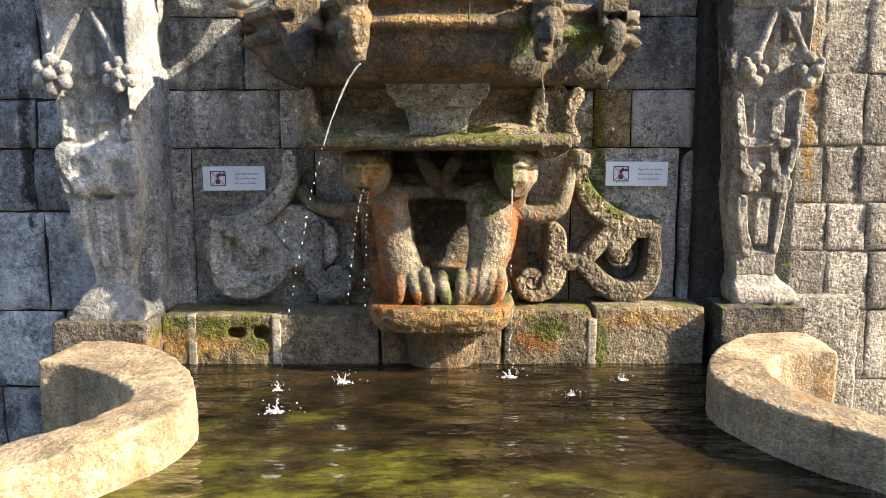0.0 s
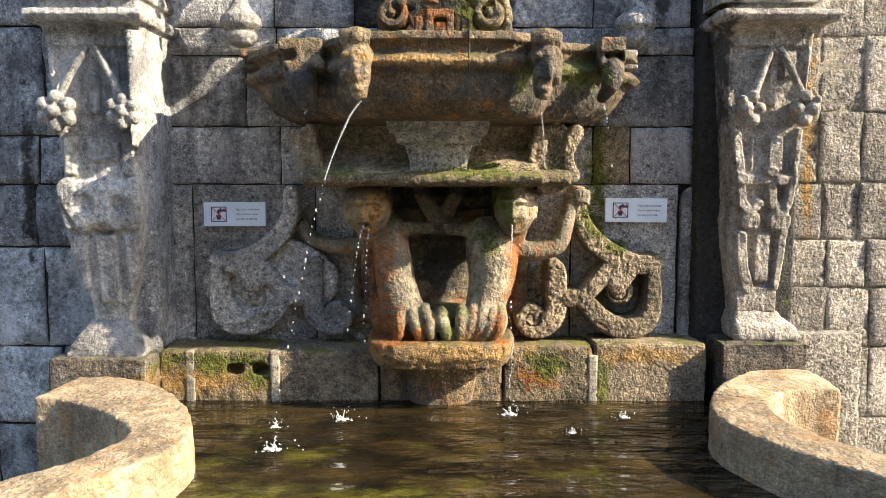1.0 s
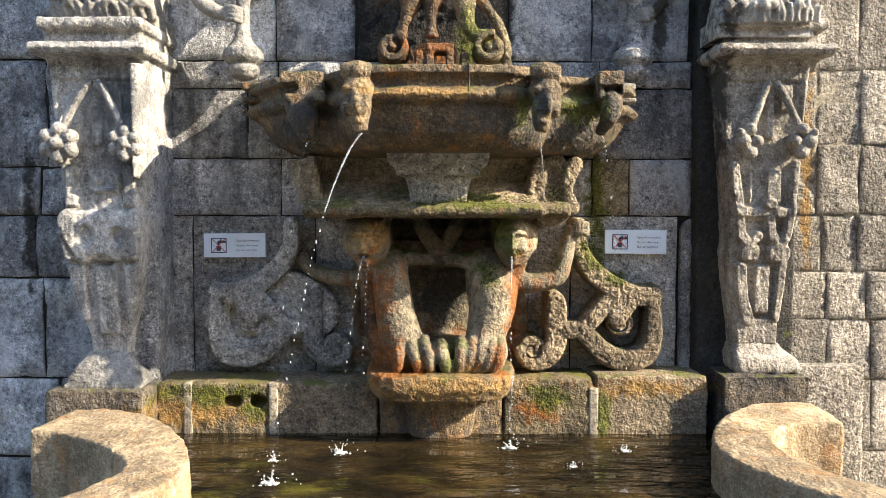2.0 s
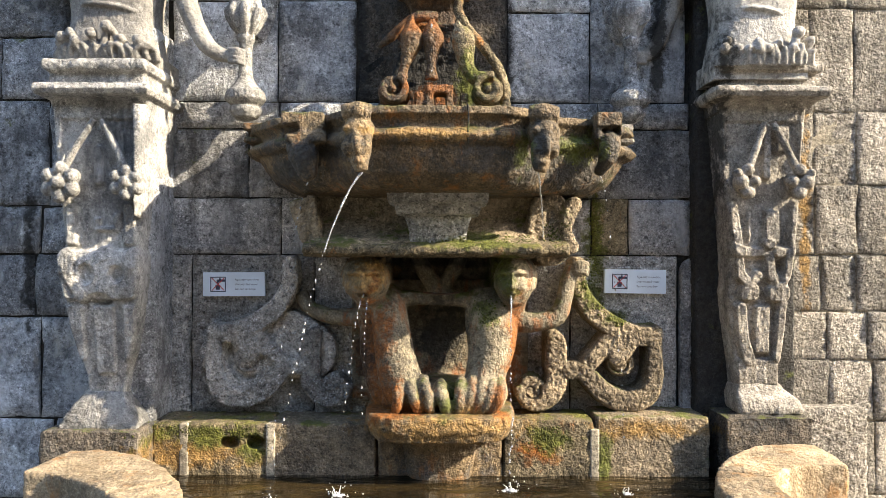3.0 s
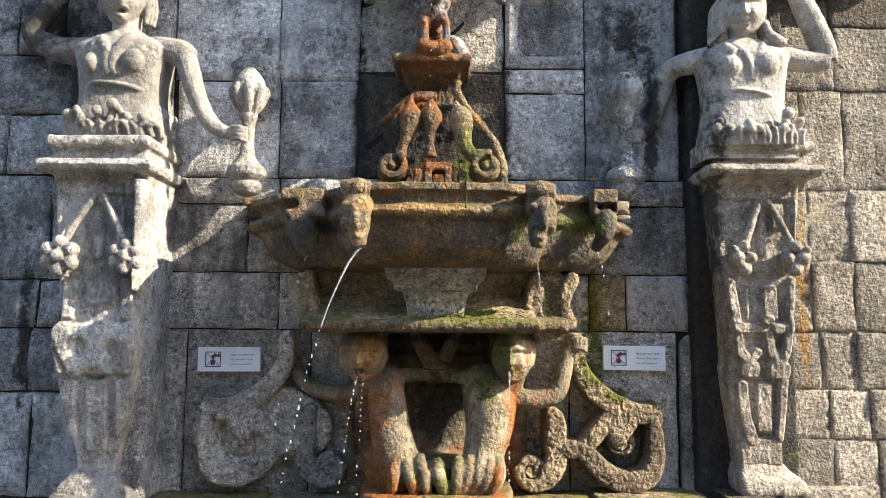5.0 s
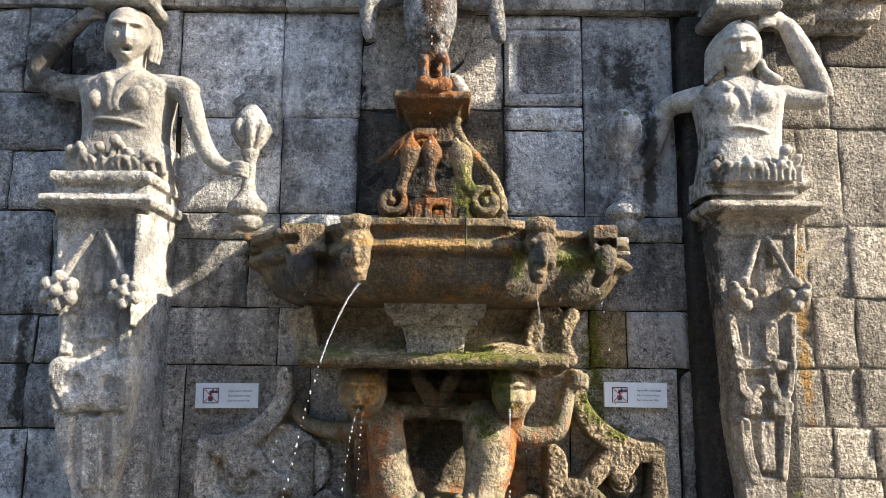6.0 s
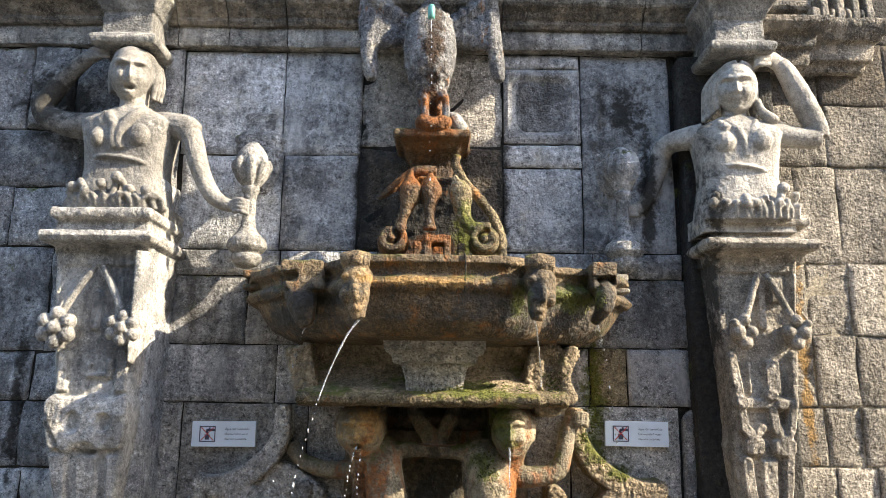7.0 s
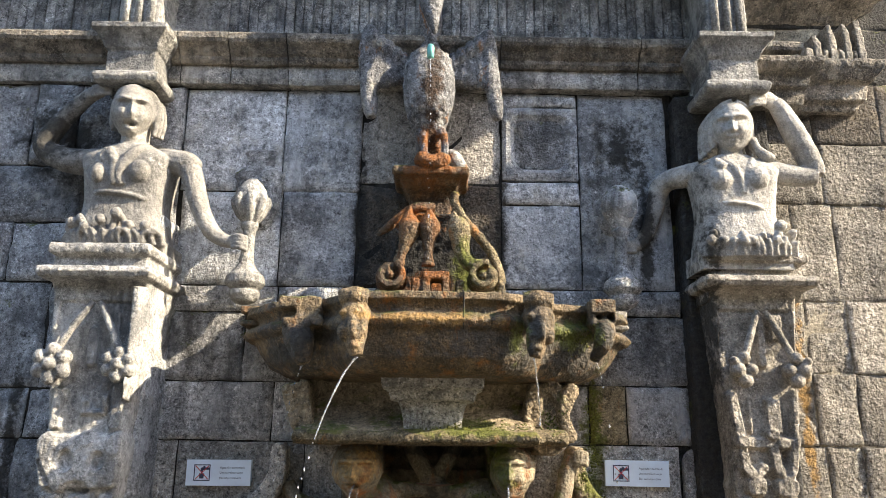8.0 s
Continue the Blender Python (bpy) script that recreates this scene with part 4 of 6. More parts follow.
def leaves(bm, cx, Y, w, seed, z0=2.41):
    """A frill of curling leaves round the hips."""
    rnd = random.Random(seed)
    n = 13
    for k in range(n):
        u = -w + 2 * w * (k + 0.5) / n + rnd.uniform(-0.008, 0.008)
        y = Y - 0.15 + 0.05 * (abs(u) / w) ** 3
        h = rnd.uniform(0.05, 0.135) * (1.0 if abs(u) < w * 0.8 else 0.75)
        lean = rnd.uniform(-0.03, 0.03)
        r = rnd.uniform(0.015, 0.024)
        tube(bm, [(cx + u, y + 0.02, z0, 0.03), (cx + u, y + 0.005, z0 + h * 0.4, r * 0.9), (cx + u + lean * 0.6, y, z0 + h * 0.8, r * 0.8), (cx + u + lean, y - 0.018, z0 + h, r), (cx + u + lean * 1.3, y - 0.03, z0 + h * 0.93, r * 0.7)], n=9)
        if rnd.random() < 0.6:
            blob(bm, cx + u + lean, y - 0.02, z0 + h, r * 1.25, r, r * 1.15)
        tube(bm, [(cx + u + 0.02, y + 0.005, z0, 0.016), (cx + u + 0.014, y - 0.015, z0 + 0.04, 0.013), (cx + u + 0.02 + lean, y - 0.022, z0 + 0.05 + 0.03 * rnd.random(), 0.010)], n=7)
    box(bm, cx - w, cx + w, Y - 0.10, Y + 0.15, z0 - 0.06, z0 + 0.025)


def torso(bm, cx, Y, sh, wst):
    """A flattened trunk from hips to neck."""
    n = 26
    rows = []
    for z, w, d in spline([(2.39, wst * 1.18, 0.125), (2.48, wst * 1.1, 0.125), (2.58, wst, 0.115), (2.64, wst, 0.115), (2.71, wst * 1.03, 0.125), (2.79, wst * 1.1, 0.13), (2.84, sh, 0.12), (2.875, sh * 0.75, 0.095), (2.91, sh * 0.42, 0.075)], 4):
        rows.append([(cx + w * math.copysign(abs(math.cos(a)) ** 0.6, math.cos(a)), Y + d * math.copysign(abs(math.sin(a)) ** 0.6, math.sin(a)), z) for a in (2 * math.pi * k / n for k in range(n))])
    bridge(bm, rows)


def finish_figure(bm, label, k):
    ob = carved("stone_figure", bm, FIGURE, None, voxel=0.005, smooth=1, rough=0.006, swell=0.006)
    set_back(ob, k)
    tagged(ob, label, "statue")


def torch_bearer():
    bm = bmesh.new()
    cx, Y = -1.445, -0.29
    torso(bm, cx, Y, 0.215, 0.188)
    head(bm, -1.452, Y - 0.055, 3.072, 0.098, 0.11, 0.132, OPEN_MOUTH, 20)
    # fringe and hair falling beside the cheeks
    blob(bm, -1.452, Y - 0.03, 3.155, 0.098, 0.10, 0.055)
    for d, low in ((-1, 2.99), (1, 2.96)):
        for k in range(3):
            tube(bm, [(-1.452 + d * 0.088, Y - 0.03 + 0.035 * k, 3.15, 0.02), (-1.452 + d * 0.104, Y - 0.03 + 0.04 * k, 3.07, 0.018), (-1.452 + d * 0.10, Y - 0.03 + 0.04 * k, low + 0.01 * k, 0.012)], n=8)
    blob(bm, -1.452, Y + 0.01, 3.10, 0.105, 0.09, 0.105)
    tube(bm, [(-1.448, Y - 0.01, 3.0, 0.068), (-1.445, Y - 0.01, 2.92, 0.066), (-1.445, Y, 2.87, 0.10)], n=16)
    # lapels and knotted collar
    for p in ([(-1.345, Y - 0.055, 2.895, 0.018), (-1.385, Y - 0.115, 2.86, 0.024), (-1.43, Y - 0.135, 2.80, 0.024), (-1.45, Y - 0.135, 2.74, 0.020), (-1.435, Y - 0.13, 2.69, 0.014)],
              [(-1.53, Y - 0.075, 2.885, 0.014), (-1.51, Y - 0.12, 2.85, 0.024), (-1.475, Y - 0.135, 2.80, 0.022), (-1.475, Y - 0.135, 2.73, 0.018), (-1.465, Y - 0.13, 2.69, 0.012)],
              [(-1.515, Y - 0.12, 2.86, 0.02), (-1.54, Y - 0.115, 2.825, 0.022), (-1.525, Y - 0.125, 2.805, 0.014)]):
        tube(bm, p, n=10, flat=0.6)
    blob(bm, -1.545, Y - 0.105, 2.745, 0.038, 0.055, 0.048)
    blob(bm, -1.365, Y - 0.105, 2.755, 0.055, 0.055, 0.055)
    tube(bm, [(-1.62, Y - 0.06, 2.645, 0.008), (-1.53, Y - 0.118, 2.655, 0.009), (-1.44, Y - 0.128, 2.65, 0.009), (-1.35, Y - 0.115, 2.632, 0.009), (-1.27, Y - 0.05, 2.60, 0.008)], n=8)
    leaves(bm, cx - 0.005, Y, 0.225, 11)
    # short sleeve, then the bare arm holding the stem
    tube(bm, [(-1.32, Y, 2.85, 0.06), (-1.254, Y - 0.02, 2.838, 0.062), (-1.175, Y - 0.04, 2.815, 0.060), (-1.150, Y - 0.045, 2.79, 0.050)], n=14)
    tube(bm, [(-1.19, -0.33, 2.81, 0.05), (-1.15, -0.34, 2.77, 0.050), (-1.125, -0.345, 2.70, 0.047), (-1.09, -0.35, 2.60, 0.043), (-1.035, -0.355, 2.50, 0.037), (-0.965, -0.36, 2.45, 0.030), (-0.905, -0.37, 2.445, 0.030)], n=14)
    for k in range(4):
        tube(bm, [(-0.925, -0.385, 2.465 - 0.017 * k, 0.012), (-0.885, -0.40, 2.462 - 0.017 * k, 0.012), (-0.855, -0.385, 2.455 - 0.018 * k, 0.011)], n=8)
    tube(bm, [(-1.60, Y + 0.01, 2.84, 0.07), (-1.70, -0.29, 2.84, 0.062), (-1.80, -0.28, 2.865, 0.056), (-1.885, -0.27, 2.915, 0.05), (-1.86, -0.27, 2.99, 0.046), (-1.79, -0.28, 3.08, 0.042), (-1.70, -0.30, 3.16, 0.036), (-1.63, -0.32, 3.195, 0.034)], n=14)
    for k in range(3):
        tube(bm, [(-1.66, -0.34, 3.20 - 0.022 * k, 0.013), (-1.60, -0.35, 3.21 - 0.022 * k, 0.012), (-1.565, -0.34, 3.205 - 0.02 * k, 0.010)], n=8)
    finish_figure(bm, "pale stone half figure holding out a torch", LEFT_K)


torch_bearer()


def arm_raiser():
    bm = bmesh.new()
    cx, Y = 1.375, -0.27
    torso(bm, cx, Y, 0.20, 0.178)
    hx = 1.378
    head(bm, hx, Y - 0.055, 3.045, 0.096, 0.108, 0.122, SHUT_MOUTH, -20)
    # parted hair, one long lock over the shoulder
    for d in (-1, 1):
        for k in range(4):
            w, y = 0.012 * k, 0.03 * k
            tube(bm, [(hx + d * 0.008, Y - 0.105 + y, 3.162, 0.012), (hx + d * (0.055 + w * 0.3), Y - 0.085 + y, 3.145, 0.014), (hx + d * (0.09 + w * 0.5), Y - 0.05 + y, 3.08, 0.016), (hx + d * (0.096 + w * 0.5), Y - 0.04 + y, 3.01, 0.016), (hx + d * (0.086 + w), Y - 0.04 + y, 2.95 - 0.01 * k, 0.014)], n=8)
    tube(bm, [(hx + 0.09, Y - 0.06, 2.99, 0.02), (hx + 0.10, Y - 0.08, 2.93, 0.022), (hx + 0.135, Y - 0.09, 2.895, 0.024), (hx + 0.17, Y - 0.08, 2.885, 0.018)], n=10)
    blob(bm, hx, Y + 0.01, 3.08, 0.098, 0.09, 0.09)
    tube(bm, [(hx, Y - 0.01, 2.99, 0.058), (hx, Y - 0.01, 2.91, 0.058), (cx, Y, 2.865, 0.10)], n=16)
    for p in ([(1.29, Y - 0.07, 2.885, 0.012), (1.275, Y - 0.115, 2.85, 0.022), (1.30, Y - 0.13, 2.825, 0.018)],
              [(1.30, Y - 0.10, 2.87, 0.014), (1.345, Y - 0.13, 2.82, 0.017), (1.37, Y - 0.13, 2.75, 0.014), (1.375, Y - 0.125, 2.70, 0.010)],
              [(1.45, Y - 0.085, 2.885, 0.014), (1.42, Y - 0.12, 2.83, 0.014), (1.395, Y - 0.13, 2.75, 0.012), (1.385, Y - 0.125, 2.70, 0.010)]):
        tube(bm, p, n=10, flat=0.6)
    blob(bm, 1.285, Y - 0.10, 2.765, 0.058, 0.055, 0.055)
    blob(bm, 1.448, Y - 0.10, 2.775, 0.058, 0.058, 0.058)
    tube(bm, [(1.23, Y - 0.06, 2.645, 0.007), (1.30, Y - 0.115, 2.655, 0.008), (1.38, Y - 0.126, 2.65, 0.008), (1.46, Y - 0.11, 2.632, 0.008), (1.53, Y - 0.05, 2.61, 0.007)], n=8)
    leaves(bm, cx + 0.005, Y, 0.205, 23)
    # bent arm and raised forearm, hand flat under the block
    tube(bm, [(1.50, Y, 2.85, 0.06), (1.575, Y - 0.01, 2.84, 0.056), (1.65, Y - 0.02, 2.825, 0.050), (1.72, Y - 0.02, 2.82, 0.048), (1.762, Y - 0.02, 2.828, 0.046)], n=14)
    tube(bm, [(1.765, Y - 0.02, 2.825, 0.044), (1.76, Y - 0.02, 2.87, 0.05), (1.725, Y - 0.03, 2.94, 0.054), (1.665, Y - 0.045, 3.055, 0.052), (1.615, Y - 0.06, 3.14, 0.042), (1.585, Y - 0.065, 3.175, 0.036)], n=14)
    tube(bm, [(1.60, Y - 0.06, 3.165, 0.036), (1.545, Y - 0.075, 3.19, 0.04), (1.49, Y - 0.085, 3.185, 0.03)], n=12, flat=0.7)
    for k in range(4):
        tube(bm, [(1.53, Y - 0.10, 3.215 - 0.02 * k, 0.012), (1.48, Y - 0.105, 3.21 - 0.02 * k, 0.011), (1.455, Y - 0.095, 3.20 - 0.018 * k, 0.009)], n=8)
    tube(bm, [(1.24, Y + 0.02, 2.845, 0.06), (1.17, -0.21, 2.84, 0.056), (1.11, -0.16, 2.835, 0.050), (1.075, -0.12, 2.80, 0.050), (1.06, -0.10, 2.72, 0.044), (1.03, -0.085, 2.62, 0.038), (0.985, -0.085, 2.545, 0.032), (0.93, -0.09, 2.515, 0.028)], n=14)
    for k in range(3):
        tube(bm, [(0.95, -0.11, 2.53 - 0.02 * k, 0.012), (0.905, -0.125, 2.525 - 0.02 * k, 0.012), (0.875, -0.115, 2.52 - 0.02 * k, 0.010)], n=8)
    finish_figure(bm, "pale stone half figure with one arm raised", FIGURE_K)


arm_raiser()


def torch(cx, y, bulge, label, leafy, mat):
    t = thing("stone_torch", label, "carving")
    bm = bmesh.new()
    lathe(bm, cx, y, [(2.20, 0.02), (2.215, 0.055), (2.245, 0.075), (2.262, 0.072), (2.268, 0.06), (2.278, 0.075), (2.30, 0.095), (2.335, 0.09), (2.36, 0.06), (2.40, 0.036), (2.45, 0.031), (2.56, 0.030), (2.578, 0.042), (2.595, 0.042), (2.605, 0.032)])
    carved("stem", bm, mat, t, voxel=0.0065, smooth=1, rough=0.008, swell=0.006)
    bm = bmesh.new()
    lathe(bm, cx, y, [(2.59, 0.03), (2.63, bulge * 0.55), (2.68, bulge * 0.88), (2.72, bulge), (2.76, bulge * 0.9), (2.80, bulge * 0.6), (2.825, bulge * 0.25), (2.83, 0.005)])
    if leafy:
        for k in range(8):
            a = k * math.pi / 4 + 0.2
            c, s = math.cos(a), math.sin(a)
            tube(bm, [(cx + 0.03 * c, y + 0.03 * s, 2.60, 0.008), (cx + bulge * 0.72 * c, y + bulge * 0.72 * s, 2.65, 0.020), (cx + bulge * 1.0 * c, y + bulge * 1.0 * s, 2.70, 0.020), (cx + bulge * 1.0 * c, y + bulge * 1.0 * s, 2.735, 0.008)], n=8)
    else:
        for k in range(3):
            tube(bm, [(cx + 0.045, y - bulge * 0.75, 2.78 - 0.02 * k, 0.010), (cx + 0.062, y - bulge * 0.72, 2.72 - 0.02 * k, 0.014), (cx + 0.035, y - bulge * 0.6, 2.645, 0.008)], n=8)
    carved("bulb", bm, mat, t, voxel=0.0055, smooth=1, rough=0.008, swell=0.0)
    bm = bmesh.new()
    lathe(bm, cx, 0.0, [(2.60, 0.05), (2.66, 0.09), (2.76, 0.115), (2.86, 0.12), (2.875, 0.132), (2.90, 0.132), (2.915, 0.11), (2.93, 0.08), (2.99, 0.072), (3.0, 0.085), (3.02, 0.085), (3.035, 0.02)], flat=0.3)
    carved("cup", bm, GREY, t, voxel=0.008, smooth=1, rough=0.012)


torch(-0.92, -0.13, 0.078, "carved stone torch with a leafy bulb against the wall", True, LIGHT)
torch(0.878, -0.11, 0.092, "carved stone torch with a round bulb in shade", False, GREY)


# ---- upper bowl ----
BOWL = [(-0.87, 0.02), (-0.872, -0.22), (-0.83, -0.34), (-0.70, -0.52), (-0.46, -0.63), (-0.37, -0.74), (-0.27, -0.81), (-0.10, -0.825), (0.10, -0.825), (0.265, -0.81), (0.36, -0.74), (0.45, -0.61), (0.68, -0.50), (0.81, -0.35), (0.862, -0.22), (0.86, 0.02)]


def upper_bowl():
    t = thing("upper_bowl", "rust-stained carved granite bowl projecting from the wall", "fountain bowl")
    bm = bmesh.new()
    prof = [(2.138, 0.99), (2.148, 0.995), (2.148, 1.0), (2.115, 1.004), (2.106, 0.985), (2.092, 0.966), (2.066, 0.964), (2.060, 0.99), (2.036, 1.014), (2.012, 0.995), (2.004, 0.968), (1.96, 0.952), (1.90, 0.918), (1.865, 0.87), (1.845, 0.825), (1.835, 0.6)]
    bridge(bm, [[(x * (1 - (1 - s) * (0.3 + 1.25 * (x / 0.87) ** 2)), y * s if y < 0 else y, z) for x, y in BOWL] for z, s in prof])
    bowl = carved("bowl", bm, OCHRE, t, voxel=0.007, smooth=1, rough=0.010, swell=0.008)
    bm = bmesh.new()
    tube(bm, [(0.092, -0.829, 2.146, 0.0035), (0.095, -0.829, 2.10, 0.003), (0.093, -0.825, 2.03, 0.0035), (0.095, -0.815, 2.0, 0.002)], n=6)
    part("joint", bm, MORTAR, bowl, "dark open joint in the rim")
    # spouts on the front corners: a scrolled knob over a worn beast's muzzle
    for x, y, d, m in ((-0.314, -0.845, 1, OCHRE), (0.374, -0.82, -1, OCHRE)):
        bm = bmesh.new()
        tube(bm, [(x - 0.03 * d, y + 0.10, 2.11, 0.04), (x - 0.012 * d, y + 0.01, 2.108, 0.04), (x + 0.012 * d, y - 0.035, 2.10, 0.038)], n=12)
        tube(bm, [(x - 0.05, y - 0.01, 2.108, 0.033), (x, y - 0.025, 2.112, 0.036), (x + 0.048, y - 0.015, 2.105, 0.034)], n=12)
        tube(bm, [(x, y + 0.06, 2.05, 0.06), (x + 0.004, y - 0.01, 2.045, 0.055), (x + 0.006, y - 0.028, 2.0, 0.05), (x + 0.01 * d, y - 0.035, 1.955, 0.043), (x + 0.014 * d, y - 0.04, 1.915, 0.032), (x + 0.018 * d, y - 0.04, 1.89, 0.022)], n=14)
        for e in (-1, 1):
            blob(bm, x + 0.03 * e, y - 0.05, 2.045, 0.022, 0.02, 0.016)
            blob(bm, x + 0.032 * e, y - 0.05, 1.975, 0.024, 0.026, 0.034)
        blob(bm, x + 0.004, y - 0.075, 1.985, 0.016, 0.022, 0.035)
        blob(bm, x + 0.01 * d, y - 0.06, 1.925, 0.024, 0.024, 0.014)
        carved("spout_head", bm, m, t, "lumpy worn beast-head spout", voxel=0.006, smooth=1, rough=0.010, swell=0.006)
    # block-like spouts on the side wings
    bm = bmesh.new()
    x, y = -0.555, -0.62
    box(bm, x - 0.085, x + 0.085, y - 0.05, y + 0.15, 2.10, 2.148)
    box(bm, x - 0.015, x + 0.085, y - 0.045, y + 0.1, 2.04, 2.12)
    box(bm, x - 0.068, x + 0.095, y - 0.05, y + 0.1, 2.03, 2.062)
    tube(bm, [(x - 0.01, y + 0.03, 2.04, 0.07), (x, y - 0.01, 1.98, 0.062), (x + 0.018, y - 0.02, 1.92, 0.045), (x + 0.028, y - 0.02, 1.88, 0.026)], n=12)
    carved("spout_head", bm, OCHRE, t, "block-shaped worn side spout", voxel=0.007, smooth=1, rough=0.012)
    bm = bmesh.new()
    x, y = 0.668, -0.56
    box(bm, x - 0.05, x + 0.055, y - 0.05, y + 0.15, 2.105, 2.162)
    box(bm, x - 0.05, x - 0.028, y - 0.04, y + 0.12, 2.05, 2.12)
    box(bm, x + 0.045, x + 0.055, y - 0.045, y + 0.10, 2.07, 2.12)
    tube(bm, [(x + 0.01, y + 0.03, 2.05, 0.05), (x + 0.008, y - 0.02, 2.04, 0.046), (x, y - 0.03, 1.99, 0.042), (x - 0.015, y - 0.015, 1.955, 0.03), (x - 0.03, y + 0.02, 1.92, 0.02)], n=12)
    carved("spout_head", bm, OCHRE, t, "block-shaped worn side spout", voxel=0.007, smooth=1, rough=0.012)
    # stepped ends of the rim against the wall
    for x0, x1 in ((-0.885, -0.775), (0.765, 0.845)):
        bm = bmesh.new()
        box(bm, x0, x1, -0.30, 0.02, 2.135, 2.165)
        box(bm, x0 + 0.01, x1, -0.32, 0.02, 2.075, 2.10)
        carved("rim_end", bm, OCHRE if x0 < 0 else TAN, t, voxel=0.008, smooth=1, rough=0.014)
    bm = bmesh.new()
    bridge(bm, [[(x * s, y * s - 0.01 if y < 0 else y, z) for x, y in BOWL] for z, s in ((2.115, 0.9), (2.125, 0.9))])
    part("bowl_water", bm, WATER, t, "still water in the bowl", smooth=False)
    return t


upper_bowl()


def bowl_bracket():
    t = thing("bowl_bracket", "mossy stone bracket with a moulded ledge under the bowl", "bracket")
    bm = bmesh.new()
    cx = -0.02
    rings(bm, [(1.60, cx - 0.122, cx + 0.122, -0.36, 0.17), (1.66, cx - 0.124, cx + 0.124, -0.36, 0.17), (1.71, cx - 0.132, cx + 0.132, -0.365, 0.17), (1.752, cx - 0.146, cx + 0.146, -0.375, 0.17), (1.758, cx - 0.178, cx + 0.178, -0.41, 0.17), (1.798, cx - 0.188, cx + 0.188, -0.42, 0.17), (1.806, cx - 0.212, cx + 0.212, -0.45, 0.17), (1.88, cx - 0.222, cx + 0.222, -0.46, 0.17)])
    carved("pier", bm, SLATE, t, voxel=0.006, smooth=0, rough=0.010, swell=0.008)
    bm = bmesh.new()
    box(bm, -0.61, 0.42, -0.09, 0.17, 1.60, 1.88)
    for z0, z1 in ((1.60, 1.695), (1.775, 1.88)):
        rings(bm, [(z0, -0.61, 0.42, -0.185, 0.17), (z1, -0.63, 0.43, -0.205, 0.17)])
    for u, v in ((-0.61, -0.495), (-0.425, -0.285), (-0.215, 0.42)):
        box(bm, u, v, -0.175, 0.0, 1.66, 1.80)
    # hollow sweep from the wall out to the ledge
    for u, v in ((-0.58, -0.14), (0.10, 0.41)):
        rings(bm, [(1.60, u, v, -0.40, 0.17), (1.635, u, v, -0.39, 0.17), (1.665, u, v, -0.31, 0.17), (1.70, u, v, -0.255, 0.17), (1.75, u, v, -0.215, 0.17), (1.80, u, v, -0.195, 0.17)])
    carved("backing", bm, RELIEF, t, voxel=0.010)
    sculpt("leaf_console", RELIEF, t, -0.22, 0.17, [([(0.425, 1.825, 0.022), (0.405, 1.78, 0.020), (0.388, 1.71, 0.018), (0.396, 1.64, 0.024)], 0.075), ([(0.585, 1.81, 0.036), (0.565, 1.77, 0.034), (0.550, 1.70, 0.026), (0.572, 1.62, 0.034)], 0.09),
                                                  ([(0.495, 1.79, 0.07), (0.48, 1.74, 0.08), (0.475, 1.68, 0.075), (0.48, 1.62, 0.09)], 0.065)], [([(0.47, 1.79, 0.02), (0.49, 1.76, 0.03), (0.47, 1.74, 0.015)], 0.02)], cell=0.006, seed=31, label="eroded leaf-shaped console")
    bm = bmesh.new()
    band(bm, [(-0.62, 1.83, 0.06), (-0.60, 1.75, 0.055), (-0.57, 1.64, 0.045)], -0.34, -0.1)
    carved("console", bm, RELIEF, t, voxel=0.010)
    bm = bmesh.new()
    for x0, x1, d in ((-0.60, -0.20, 0.0), (-0.19, 0.33, 0.025), (0.34, 0.42, 0.035), (0.43, 0.555, -0.05)):
        rings(bm, [(1.575, x0, x1, -0.39 - d, 0.17), (1.588, x0, x1, -0.425 - d, 0.17), (1.614, x0, x1, -0.43 - d, 0.17), (1.628, x0, x1, -0.41 - d, 0.17), (1.648, x0, x1, -0.29, 0.17)])
    carved("ledge", bm, MOSSY, t, "moss-grown moulded ledge", voxel=0.008, smooth=1)
    set_back(t, 0.968)


bowl_bracket()


